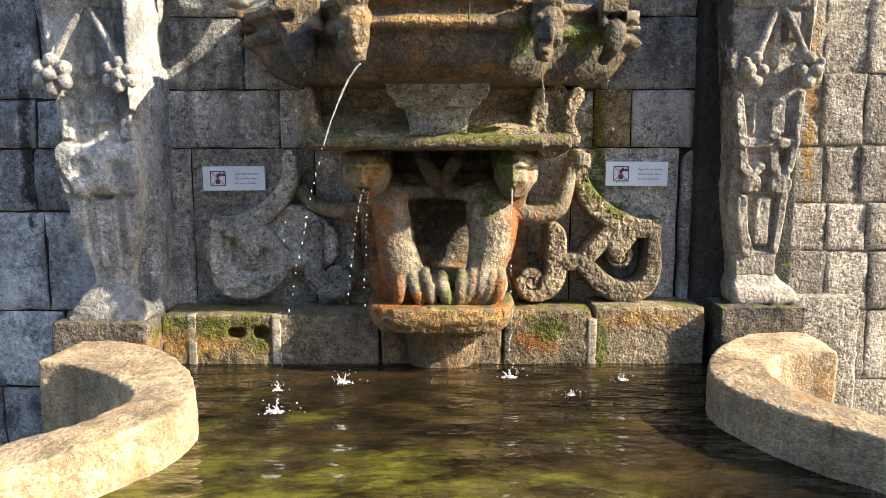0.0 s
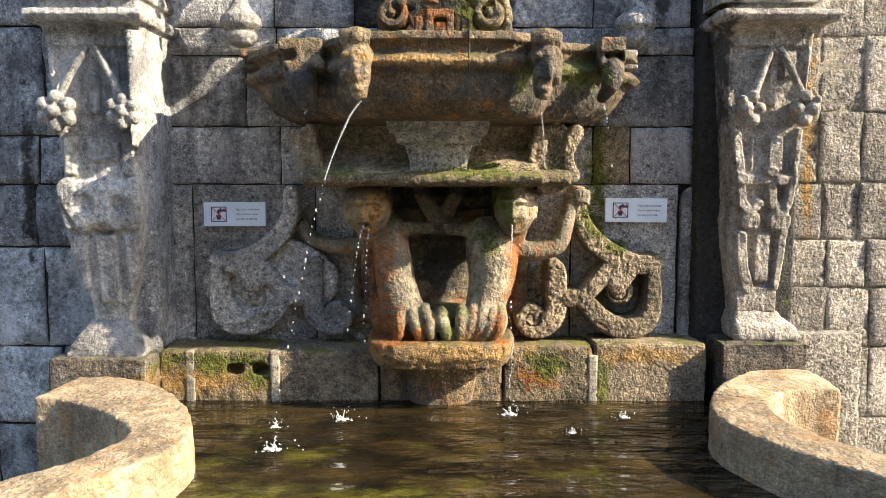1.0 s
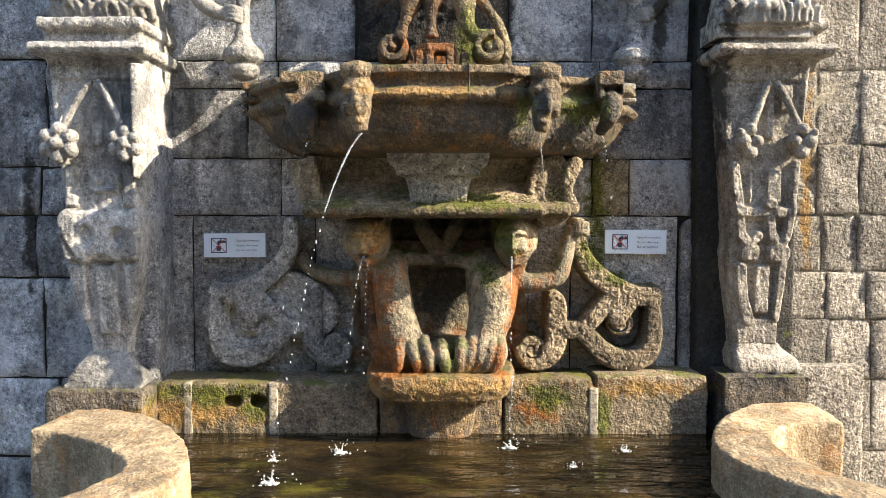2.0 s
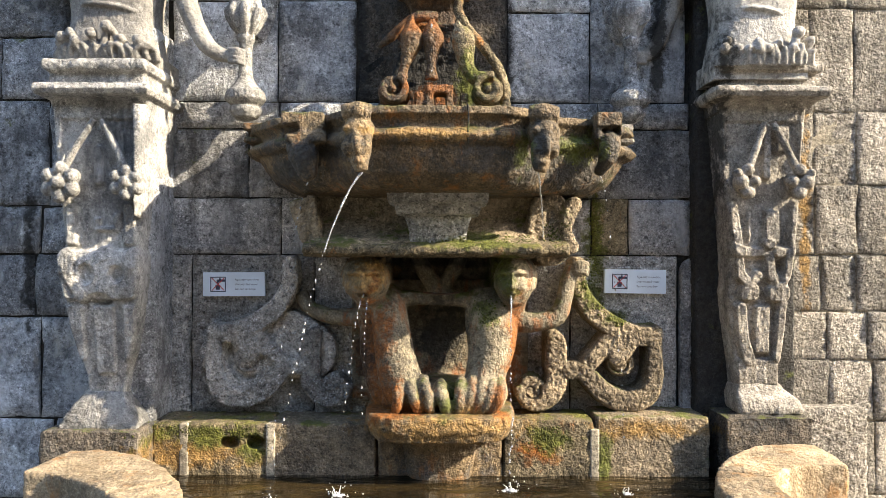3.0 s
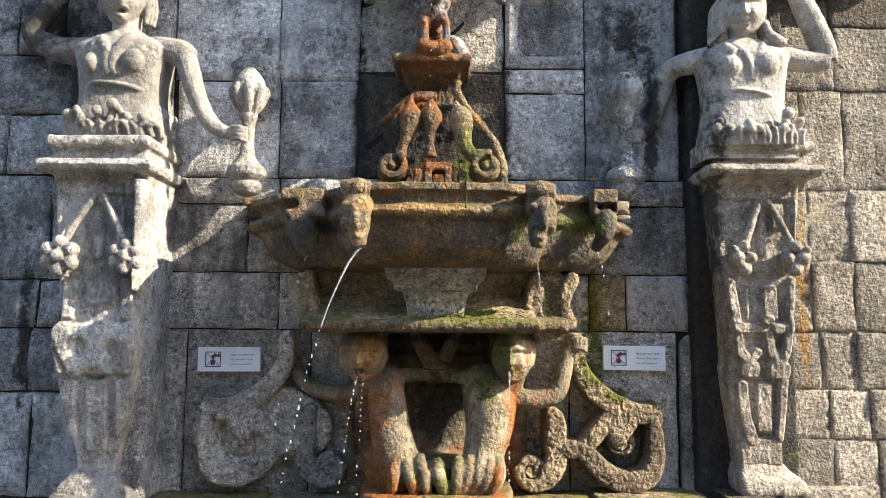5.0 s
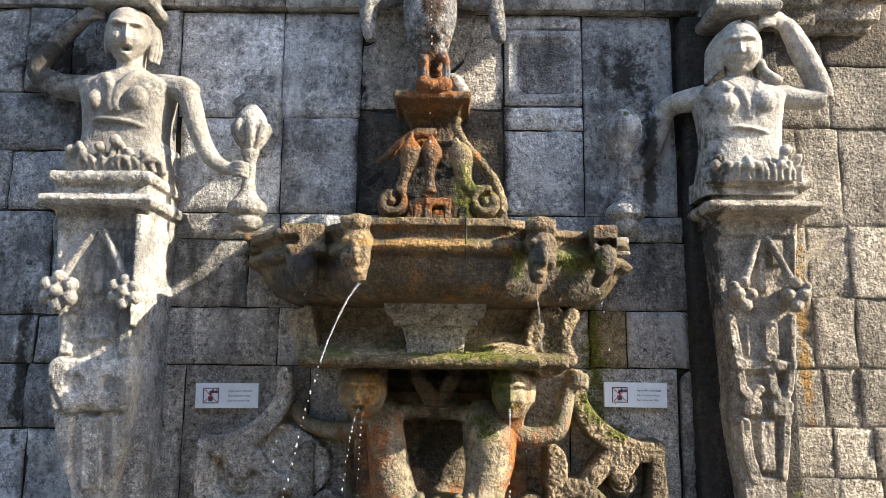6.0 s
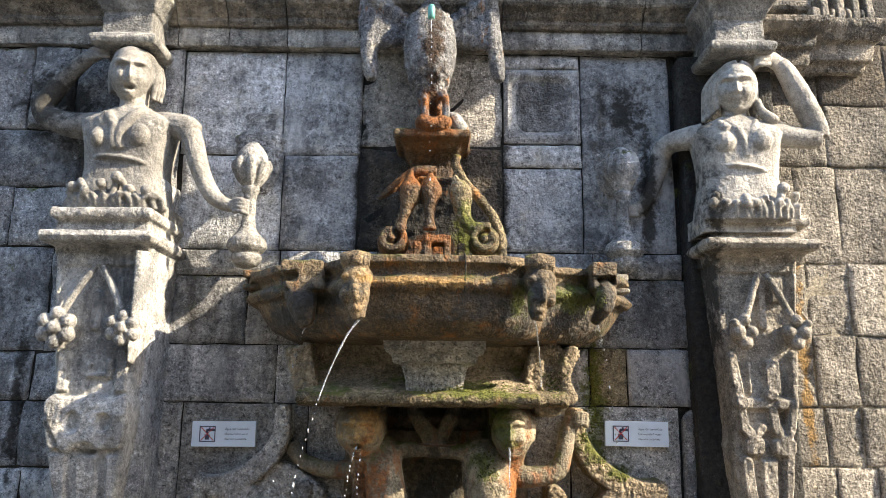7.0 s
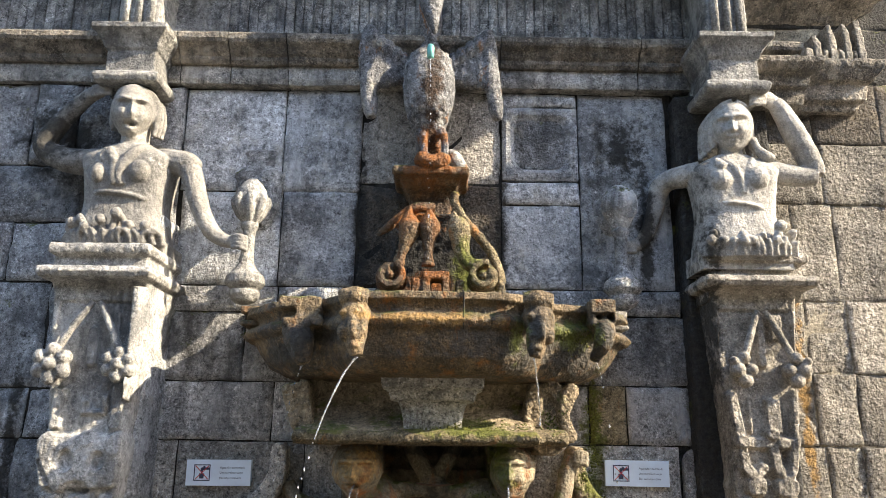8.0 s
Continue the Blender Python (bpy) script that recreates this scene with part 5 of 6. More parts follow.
# ---- central figure with scrolls ----
def central_figure():
    bm = bmesh.new()
    Y = -0.30
    # thighs going down and inwards into the paws
    tube(bm, [(-0.25, Y + 0.0, 1.42, 0.06), (-0.234, Y - 0.06, 1.35, 0.078), (-0.220, Y - 0.08, 1.26, 0.082), (-0.204, Y - 0.095, 1.16, 0.085), (-0.185, Y - 0.10, 1.07, 0.091), (-0.158, Y - 0.09, 0.99, 0.092), (-0.14, Y - 0.08, 0.92, 0.075)], n=20)
    tube(bm, [(0.19, Y + 0.0, 1.42, 0.07), (0.195, Y - 0.03, 1.345, 0.100), (0.215, Y - 0.045, 1.26, 0.112), (0.210, Y - 0.06, 1.15, 0.097), (0.190, Y - 0.075, 1.07, 0.088), (0.182, Y - 0.09, 0.99, 0.10), (0.17, Y - 0.08, 0.92, 0.08)], n=20)
    tube(bm, [(-0.29, Y + 0.06, 1.40, 0.07), (-0.295, Y + 0.05, 1.22, 0.075), (-0.27, Y + 0.03, 1.05, 0.08), (-0.22, Y + 0.02, 0.92, 0.07)], n=14)
    # bridge of the shoulders over the opening
    tube(bm, [(-0.24, Y - 0.03, 1.375, 0.055), (-0.14, Y - 0.04, 1.395, 0.035), (-0.05, Y - 0.04, 1.39, 0.026), (0.05, Y - 0.04, 1.385, 0.028), (0.12, Y - 0.04, 1.385, 0.04), (0.19, Y - 0.03, 1.37, 0.06)], n=12)
    box(bm, -0.26, 0.24, Y + 0.09, 0.0, 1.36, 1.47)
    # rounded underside that carries both paws
    rings(bm, [(0.875, -0.20, 0.22, Y - 0.10, 0.0), (0.91, -0.24, 0.25, Y - 0.12, 0.0), (0.95, -0.26, 0.26, Y - 0.12, 0.0), (1.0, -0.25, 0.25, Y - 0.08, 0.0), (1.03, -0.2, 0.2, Y + 0.02, 0.0)])
    blob(bm, -0.10, Y - 0.13, 0.985, 0.105, 0.06, 0.06)
    blob(bm, 0.16, Y - 0.13, 0.985, 0.115, 0.06, 0.06)
    blob(bm, 0.0, Y - 0.12, 0.99, 0.07, 0.05, 0.045)
    for x0, x1, r, top in ((-0.182, -0.194, 0.026, 1.03), (-0.130, -0.100, 0.027, 1.035), (-0.076, -0.046, 0.027, 1.04), (-0.005, 0.022, 0.030, 1.02), (0.080, 0.060, 0.030, 1.03), (0.126, 0.092, 0.025, 1.04), (0.168, 0.132, 0.024, 1.045), (0.207, 0.168, 0.024, 1.04), (0.245, 0.208, 0.024, 1.035)):
        tube(bm, [(x0 * 1.02, Y - 0.12, top + 0.02, r * 0.8), (x0, Y - 0.185, top - 0.005, r), ((x0 + x1) / 2 + 0.004, Y - 0.205, top - 0.06, r * 0.95), (x1, Y - 0.185, 0.925, r * 0.75), (x1, Y - 0.15, 0.905, r * 0.5)], n=10)
    for s in (-1, 1):
        hx = -0.322 if s < 0 else 0.305
        w = 0.102 if s < 0 else 0.088
        head(bm, hx, Y - 0.14, 1.475, w, 0.10, 0.108 if s < 0 else 0.114, OPEN_MOUTH if s < 0 else SHUT_MOUTH, -4 if s < 0 else -10, 4.0)
        tube(bm, [(hx, Y - 0.03, 1.50, 0.085), (hx, Y - 0.05, 1.42, 0.070), (0.27 * s, Y, 1.34, 0.095)], n=14)
        box(bm, hx - 0.09, hx + 0.09, Y + 0.02, 0.0, 1.40, 1.585)
        for k in range(9):
            a = (0.9 if s < 0 else -0.35) + k * 0.26
            blob(bm, hx + w * 0.95 * math.cos(a), Y - 0.09 + 0.008 * (k % 2), 1.482 + 0.098 * math.sin(a), 0.021, 0.045, 0.021)
    # arms out to the scrollwork: one raised to hold the strap, one lying along the wall
    tube(bm, [(0.29, Y - 0.02, 1.31, 0.06), (0.36, Y - 0.035, 1.29, 0.046), (0.43, Y - 0.04, 1.292, 0.042), (0.50, Y - 0.04, 1.318, 0.042), (0.532, Y - 0.04, 1.385, 0.036), (0.55, Y - 0.03, 1.47, 0.035), (0.58, Y - 0.03, 1.53, 0.036)], n=12)
    for k in range(3):
        tube(bm, [(0.575, Y - 0.06, 1.545 - 0.018 * k, 0.013), (0.61, Y - 0.065, 1.552 - 0.02 * k, 0.013), (0.635, Y - 0.05, 1.54 - 0.022 * k, 0.012)], n=8)
    tube(bm, [(-0.28, Y + 0.03, 1.31, 0.055), (-0.40, Y + 0.10, 1.297, 0.043), (-0.52, Y + 0.14, 1.302, 0.038), (-0.61, Y + 0.16, 1.335, 0.036), (-0.66, Y + 0.18, 1.40, 0.034)], n=12)
    # crossed bands under the ledge
    tube(bm, [(-0.112, Y + 0.0, 1.575, 0.036), (-0.06, Y - 0.03, 1.483, 0.039), (-0.01, Y - 0.05, 1.423, 0.040), (0.045, Y - 0.04, 1.385, 0.034)], n=12)
    tube(bm, [(0.082, Y + 0.02, 1.575, 0.034), (0.04, Y - 0.01, 1.50, 0.033), (0.0, Y - 0.03, 1.44, 0.034)], n=12)
    box(bm, -0.42, 0.40, -0.14, 0.02, 0.9, 1.6)
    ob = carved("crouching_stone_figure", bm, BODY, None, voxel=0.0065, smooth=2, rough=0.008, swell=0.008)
    set_back(ob, 1.03)
    tagged(ob, "rust-streaked double-headed stone figure with large paws", "statue")
    bm = bmesh.new()
    tube(bm, [(-0.085, Y - 0.02, 1.418, 0.004), (0.0, Y - 0.02, 1.41, 0.004), (0.075, Y - 0.02, 1.418, 0.004)], n=8)
    t = thing("iron_cramp", "thin rusty iron bar across the stone figure", "cramp")
    part("bar", bm, IRON, t)


central_figure()


def scrollwork(s, axis, high, mat, label):
    """A strap sweeping down from the figure's hand into a square-shouldered hook with a curl, tied to a small volute."""
    t = thing("scrollwork", label, "carving")

    def at(*rows):
        return [(axis + s * (x - axis), z, w) for x, z, w in rows]
    strap = at((0.631, 1.54, 0.036), (0.635, 1.43, 0.042), (0.695, 1.33, 0.048), (0.79, 1.255, 0.050), (0.895, 1.21, 0.050), (0.985, 1.212, 0.042))
    hook = at((0.985, 1.222, 0.036), (0.988, 1.11, 0.038), (0.984, 0.995, 0.042), (0.945, 0.925, 0.048), (0.855, 0.903, 0.050), (0.763, 0.936, 0.052), (0.694, 1.002, 0.047), (0.648, 1.045, 0.042), (0.59, 1.048, 0.042))
    corner = at((0.995, 1.23, 0.030), (1.0, 1.225, 0.026))
    neck = at((0.872, 1.21, 0.055), (0.838, 1.16, 0.056), (0.815, 1.11, 0.045))
    tie = at((0.80, 1.20, 0.050), (0.735, 1.135, 0.042), (0.665, 1.06, 0.038))
    curl = at((0.833, 1.078, 0.062), (0.836, 1.080, 0.062))
    post = at((0.515, 1.205, 0.036), (0.530, 1.17, 0.048), (0.531, 1.09, 0.050), (0.534, 1.0, 0.050), (0.505, 0.935, 0.050), (0.452, 0.895, 0.042), (0.395, 0.905, 0.037), (0.36, 0.95, 0.026))
    volute = at((0.417, 0.951, 0.068), (0.42, 0.953, 0.068))

    # where the carving lies nearly flush, the block fills the space between the straps
    field = at((0.97, 1.10, 0.10), (0.80, 1.10, 0.18), (0.66, 1.16, 0.16), (0.55, 1.12, 0.14))
    rim = at((0.925, 1.16, 0.014), (0.918, 1.07, 0.028), (0.87, 1.0, 0.022), (0.81, 0.995, 0.012))

    def groove(cx, cz, r0, r1, a0, turns):
        return [(axis + s * (x - axis), z, w) for x, z, w in spiral(cx, cz, r0, r1, a0, turns, 0.007, 0.005)]
    spin, twist = groove(0.833, 1.078, 0.050, 0.012, 2.6, 1.2), groove(0.417, 0.951, 0.044, 0.010, 0.4, -1.1)
    sculpt("strap", mat, t, 0.0, 0.03, [(strap, high), (neck, high), (tie, high * 0.96)], cell=0.005, seed=3 + s)
    sculpt("hook", mat, t, 0.0, 0.03, [(hook, high * 0.975), (corner, high * 0.975)], [(rim, high * 0.5)] * (s < 0), cell=0.005, seed=8 + s)
    sculpt("curl", mat, t, 0.0, 0.03, [(curl, high * 0.8)], [(spin, high * 0.3)], cell=0.004, seed=5 + s)
    sculpt("volute", mat, t, 0.0, 0.03, [(post, high * 0.95), (volute, high * 0.86)], [(twist, high * 0.3)], cell=0.005, seed=13 + s)
    if s < 0:
        sculpt("field", mat, t, 0.0, 0.03, [(field, high * 0.62)], [(rim, high * 0.5)], cell=0.008, seed=21)


scrollwork(1, 0.0, 0.155, RELIEF, "carved granite scrollwork with a spiral volute, rough and mossy")
scrollwork(-1, -0.045, 0.085, SLATE, "worn grey granite scrollwork in deep shade")


def shell():
    t = thing("shell_basin", "shallow rust-stained stone shell on a tapering foot", "basin")
    bm = bmesh.new()
    n = 24

    def arc(rx, ry, z):
        out = []
        for k in range(n + 1):
            a = math.pi + math.pi * k / n
            c, q = math.cos(a), math.sin(a)
            out.append((-0.01 + rx * math.copysign(abs(c) ** 0.42, c), -0.06 - ry * abs(q) ** 0.42, z))
        return out
    bridge(bm, [arc(0.32, 0.41, 0.905), arc(0.333, 0.43, 0.895), arc(0.332, 0.43, 0.845), arc(0.305, 0.405, 0.79), arc(0.27, 0.37, 0.778), arc(0.2, 0.3, 0.772)])
    carved("bowl", bm, OCHRE, t, voxel=0.008, smooth=1)
    bm = bmesh.new()
    bridge(bm, [arc(0.175, 0.28, 0.78), arc(0.17, 0.27, 0.70), arc(0.145, 0.25, 0.55), arc(0.14, 0.24, 0.2)])
    carved("foot", bm, OCHRE, t, voxel=0.014)


shell()


# ---- vase and bird on the bowl ----
def vase():
    t = thing("vase_stand", "rust-orange stone stand with scroll feet in the bowl", "stand")
    cx, y = -0.045, -0.33

    def lvl(z, w, d, dx=0.0):
        return (z, cx - w + dx, cx + w + dx, y - d, 0.02)
    bm = bmesh.new()
    rings(bm, [lvl(2.58, 0.105, -0.08), lvl(2.63, 0.095, -0.09), lvl(2.68, 0.098, -0.09), lvl(2.72, 0.108, -0.07), lvl(2.742, 0.128, -0.01), lvl(2.755, 0.132, 0.0), lvl(2.765, 0.138, 0.02), lvl(2.768, 0.168, 0.07), lvl(2.786, 0.176, 0.078), lvl(2.806, 0.172, 0.074), lvl(2.812, 0.14, 0.05)])
    carved("plate", bm, RUST, t, "dark rust-brown moulded top plate", voxel=0.0065, smooth=1, rough=0.014)
    bm = bmesh.new()
    rings(bm, [(2.1, cx - 0.27, cx + 0.27, y + 0.14, 0.02), (2.30, cx - 0.25, cx + 0.25, y + 0.14, 0.02), (2.45, cx - 0.17, cx + 0.17, y + 0.12, 0.02), (2.62, cx - 0.11, cx + 0.11, y + 0.06, 0.02)])
    carved("core", bm, DARK, t, "dark mossy backing of the stand", rough=0.02)
    # long side straps; the one in shade is broken short
    bm = bmesh.new()
    tube(bm, [(0.07, y - 0.01, 2.70, 0.018), (0.062, y - 0.01, 2.665, 0.022), (0.09, y - 0.01, 2.60, 0.022), (0.135, y - 0.01, 2.54, 0.021), (0.19, y - 0.01, 2.475, 0.021), (0.245, y - 0.01, 2.395, 0.022), (0.272, y - 0.01, 2.31, 0.022), (0.268, y - 0.01, 2.20, 0.024)], n=12)
    carved("strap", bm, MOSSY, t, voxel=0.006, smooth=1, rough=0.012)
    bm = bmesh.new()
    tube(bm, [(cx + 0.02, y - 0.01, 2.625, 0.022), (-0.10, y - 0.02, 2.62, 0.026), (-0.16, y - 0.01, 2.595, 0.022), (-0.225, y + 0.0, 2.545, 0.020), (-0.285, y + 0.02, 2.50, 0.014)], n=12)
    carved("strap", bm, RUST, t, "broken short strap", voxel=0.006, smooth=1, rough=0.012)
    # baluster legs
    for name, m, p in (("leg", RUST, [(-0.137, 2.615, 0.006), (-0.139, 2.58, 0.016), (-0.137, 2.545, 0.036), (-0.135, 2.51, 0.041), (-0.146, 2.465, 0.032), (-0.160, 2.42, 0.021), (-0.172, 2.375, 0.017), (-0.178, 2.345, 0.022)]),
                       ("leg", RUST, [(-0.052, 2.60, 0.010), (-0.049, 2.57, 0.024), (-0.048, 2.54, 0.038), (-0.048, 2.505, 0.040), (-0.050, 2.45, 0.026), (-0.051, 2.40, 0.018), (-0.051, 2.365, 0.022), (-0.05, 2.34, 0.026)]),
                       ("leg", MOSSY, [(0.062, 2.595, 0.006), (0.066, 2.565, 0.018), (0.082, 2.53, 0.038), (0.09, 2.49, 0.042), (0.094, 2.44, 0.034), (0.105, 2.39, 0.026), (0.135, 2.35, 0.028), (0.175, 2.34, 0.03)])):
        bm = bmesh.new()
        tube(bm, [(x, y - 0.055, z, r * 1.15) for x, z, r in p], n=14)
        carved(name, bm, m, t, voxel=0.006, smooth=1, rough=0.013)
    for s, x, m in ((-1, -0.218, RUST), (1, 0.195, MOSSY)):
        bm = bmesh.new()
        n0 = len(bm.verts)
        lathe(bm, 0, 0, [(-0.03, 0.05), (-0.02, 0.064), (0.10, 0.07)], n=20)
        bm.verts.ensure_lookup_table()
        for v in bm.verts[n0:]:
            v.co = Vector((v.co.x + x, v.co.z + y - 0.04, v.co.y + 2.295))
        band(bm, spiral(x, 2.295, 0.06, 0.030, 1.2, 0.95 * s, 0.014, 0.013, 20), y - 0.105, y - 0.03)
        blob(bm, x, y - 0.08, 2.295, 0.024, 0.03, 0.024)
        carved("scroll_foot", bm, m, t, voxel=0.0055, smooth=0, rough=0.010)
    bm = bmesh.new()
    for x in (-0.105, -0.055, 0.03, 0.09):
        box(bm, x - 0.018, x + 0.016, y - 0.09, y + 0.1, 2.1, 2.275 + (0.03 if abs(x + 0.0125) < 0.05 else 0.0))
    box(bm, -0.07, 0.045, y - 0.095, y, 2.275, 2.312)
    carved("low_arch", bm, RUST, t, voxel=0.007, smooth=1)
    set_back(t, 1.0375)


vase()


def bird():
    bm = bmesh.new()
    cx, y = -0.063, -0.27
    tube(bm, [(-0.055, y + 0.02, 2.95, 0.045), (-0.06, y - 0.0, 3.03, 0.078), (-0.063, y - 0.02, 3.13, 0.112), (-0.062, y - 0.03, 3.25, 0.126), (-0.066, y - 0.02, 3.36, 0.113), (-0.068, y + 0.0, 3.43, 0.075), (-0.07, y + 0.03, 3.47, 0.035)], n=22, flat=0.85)
    tube(bm, [(-0.065, y + 0.07, 3.42, 0.06), (-0.062, y + 0.08, 3.55, 0.055), (-0.062, y + 0.04, 3.70, 0.058), (-0.06, y - 0.04, 3.78, 0.064), (-0.058, y - 0.12, 3.71, 0.066), (-0.055, y - 0.165, 3.62, 0.058), (-0.048, y - 0.185, 3.53, 0.034), (-0.040, y - 0.19, 3.465, 0.016), (-0.040, y - 0.19, 3.44, 0.008)], n=14)
    for s in (-1, 1):
        # the rolled outer edge of the wing, then overlapping feathers behind it
        p = [(-0.355, 3.575, 0.024), (-0.362, 3.54, 0.036), (-0.372, 3.43, 0.040), (-0.362, 3.29, 0.040), (-0.346, 3.15, 0.038), (-0.335, 3.09, 0.026)] if s < 0 else [(0.215, 3.555, 0.024), (0.222, 3.52, 0.038), (0.234, 3.40, 0.040), (0.250, 3.25, 0.038), (0.262, 3.13, 0.036), (0.274, 3.085, 0.020)]
        tube(bm, [(x, y - 0.02, z, r) for x, z, r in p], n=14)
        inner, outer = (-0.19, -0.345) if s < 0 else (0.055, 0.225)
        for k in range(5):
            q = inner + (outer - inner) * k / 4
            top, low = 3.46 + 0.025 * k, 3.30 - 0.014 * k if k < 4 else 3.24
            tube(bm, [(q, y + 0.05 - 0.014 * k, top, 0.028), (q + s * 0.006, y + 0.03 - 0.014 * k, (top + low) / 2, 0.032), (q + s * 0.01, y + 0.02 - 0.014 * k, low + 0.02, 0.030), (q + s * 0.012, y + 0.035 - 0.014 * k, low - 0.015, 0.016)], n=10)
            tube(bm, [(q, y + 0.035 - 0.014 * k, top - 0.01, 0.020), (q, y + 0.0 - 0.014 * k, top - 0.06, 0.026), (q, y + 0.01 - 0.014 * k, top - 0.10, 0.014)], n=8)
        tube(bm, [(cx + s * 0.04, y - 0.02, 3.06, 0.034), (-0.033 + s * 0.049, y - 0.05, 2.97, 0.019), (-0.031 + s * 0.047, y - 0.06, 2.86, 0.018)], n=10)
        tube(bm, [(cx + s * 0.07, y + 0.13, 3.42, 0.05), (inner, y + 0.12, 3.44, 0.05), (outer, y + 0.09, 3.47, 0.045)])
    # breast feathers
    rnd = random.Random(5)
    for k in range(46):
        a, z = rnd.uniform(-1.25, 1.25), rnd.uniform(3.06, 3.42)
        r = float(np.interp(z, [3.03, 3.13, 3.25, 3.36, 3.43], [0.078, 0.112, 0.126, 0.113, 0.075]))
        blob(bm, cx + r * math.sin(a), y - 0.02 - 0.85 * r * math.cos(a), z, 0.014, 0.009, 0.020, seg=8)
    box(bm, cx - 0.06, cx + 0.06, y + 0.1, 0.0, 2.84, 3.4)
    ob = carved("stone_bird", bm, BIRD, None, voxel=0.007, smooth=1, rough=0.008, swell=0.006)
    set_back(ob, 1.02)
    tagged(ob, "grey weathered stone bird with drooping wings", "statue")
    # worn rock the bird stands on
    bm = bmesh.new()
    blob(bm, -0.04, y - 0.05, 2.845, 0.085, 0.07, 0.04)
    blob(bm, -0.085, y - 0.07, 2.86, 0.04, 0.045, 0.035)
    blob(bm, 0.005, y - 0.07, 2.86, 0.045, 0.045, 0.035)
    t = thing("bird_perch", "rust-orange lumpy rock under the bird's feet", "rock")
    carved("rock", bm, RUST, t, voxel=0.007, smooth=1, rough=0.012)
    bm = bmesh.new()
    tube(bm, [(0.045, y + 0.0, 2.925, 0.022), (0.062, y - 0.02, 2.89, 0.036), (0.088, y - 0.02, 2.84, 0.040), (0.115, y - 0.01, 2.80, 0.026)], n=10)
    carved("broken_tail", bm, LIGHT, t, "pale broken stone fragment", voxel=0.007, smooth=1, rough=0.012)
    set_back(t, 1.02)
    t = thing("spout_pipe", "short pale green copper spout pipe", "pipe")
    bm = bmesh.new()
    lathe(bm, -0.056, y - 0.135, [(3.345, 0.011), (3.35, 0.0165), (3.40, 0.018), (3.415, 0.012)], n=14)
    part("pipe", bm, PIPE, t)


bird()


# ---- notice plates ----
def lettering(words, size, x, y, z, mat, parent):
    c = bpy.data.curves.new("words", "FONT")
    c.body, c.size = words, size
    o = bpy.data.objects.new("words", c)
    scene.collection.objects.link(o)
    bpy.context.view_layer.update()
    me = bpy.data.meshes.new_from_object(o.evaluated_get(bpy.context.evaluated_depsgraph_get()))
    bpy.data.objects.remove(o)
    me.transform(pose(x, y, z, 90, 0, 0))
    me.materials.clear()
    me.materials.append(mat)
    ob = new("lettering", me)
    ob.parent = parent


def notice(cx, cz, turn):
    t = thing("notice_plate", "white notice plate with a crossed-out drinking tap sign", "sign", "notice plates")
    bm = bmesh.new()
    box(bm, -0.148, 0.148, -0.004, 0.03, -0.0575, 0.0575, 0.0015)
    part("plate", bm, SIGN, t, smooth=False)
    bm = bmesh.new()
    f = -0.006
    for x0, x1, z0, z1 in ((-0.112, -0.038, 0.032, 0.036), (-0.112, -0.038, -0.036, -0.032), (-0.112, -0.108, -0.036, 0.036), (-0.042, -0.038, -0.036, 0.036)):
        box(bm, x0, x1, f, -0.003, z0, z1)
    picture = part("picture_frame", bm, INK, t, smooth=False)
    bm = bmesh.new()
    box(bm, -0.078, -0.042, f, -0.003, 0.012, 0.023)
    box(bm, -0.082, -0.072, f, -0.003, 0.003, 0.020)
    box(bm, -0.070, -0.062, f, -0.003, 0.023, 0.029)
    part("tap_symbol", bm, INK, picture, smooth=False)
    bm = bmesh.new()
    bridge(bm, [[(-0.088, yy, -0.003), (-0.064, yy, -0.003), (-0.067, yy, -0.026), (-0.085, yy, -0.026)] for yy in (f, -0.003)])
    part("glass_symbol", bm, INK, picture, smooth=False)
    bm = bmesh.new()
    for a in (-45, 45):
        box(bm, -0.042, 0.042, -0.0075, -0.005, -0.0016, 0.0016, m=pose(-0.075, 0, 0, 0, a, 0))
    part("red_cross", bm, RED, picture, smooth=False)
    for k, words in enumerate(("\u00c1gua n\u00e3o controlada", "Uncontrolled water", "Eau non contr\u00f4l\u00e9e")):
        lettering(words, 0.0135, 0.006, -0.0055, 0.018 - 0.0225 * k, INK, t)
    t.matrix_basis = pose(cx, -0.022, cz, 0, turn, 0)


notice(-1.0, 1.437, -0.4)
notice(0.925, 1.457, 0.5)


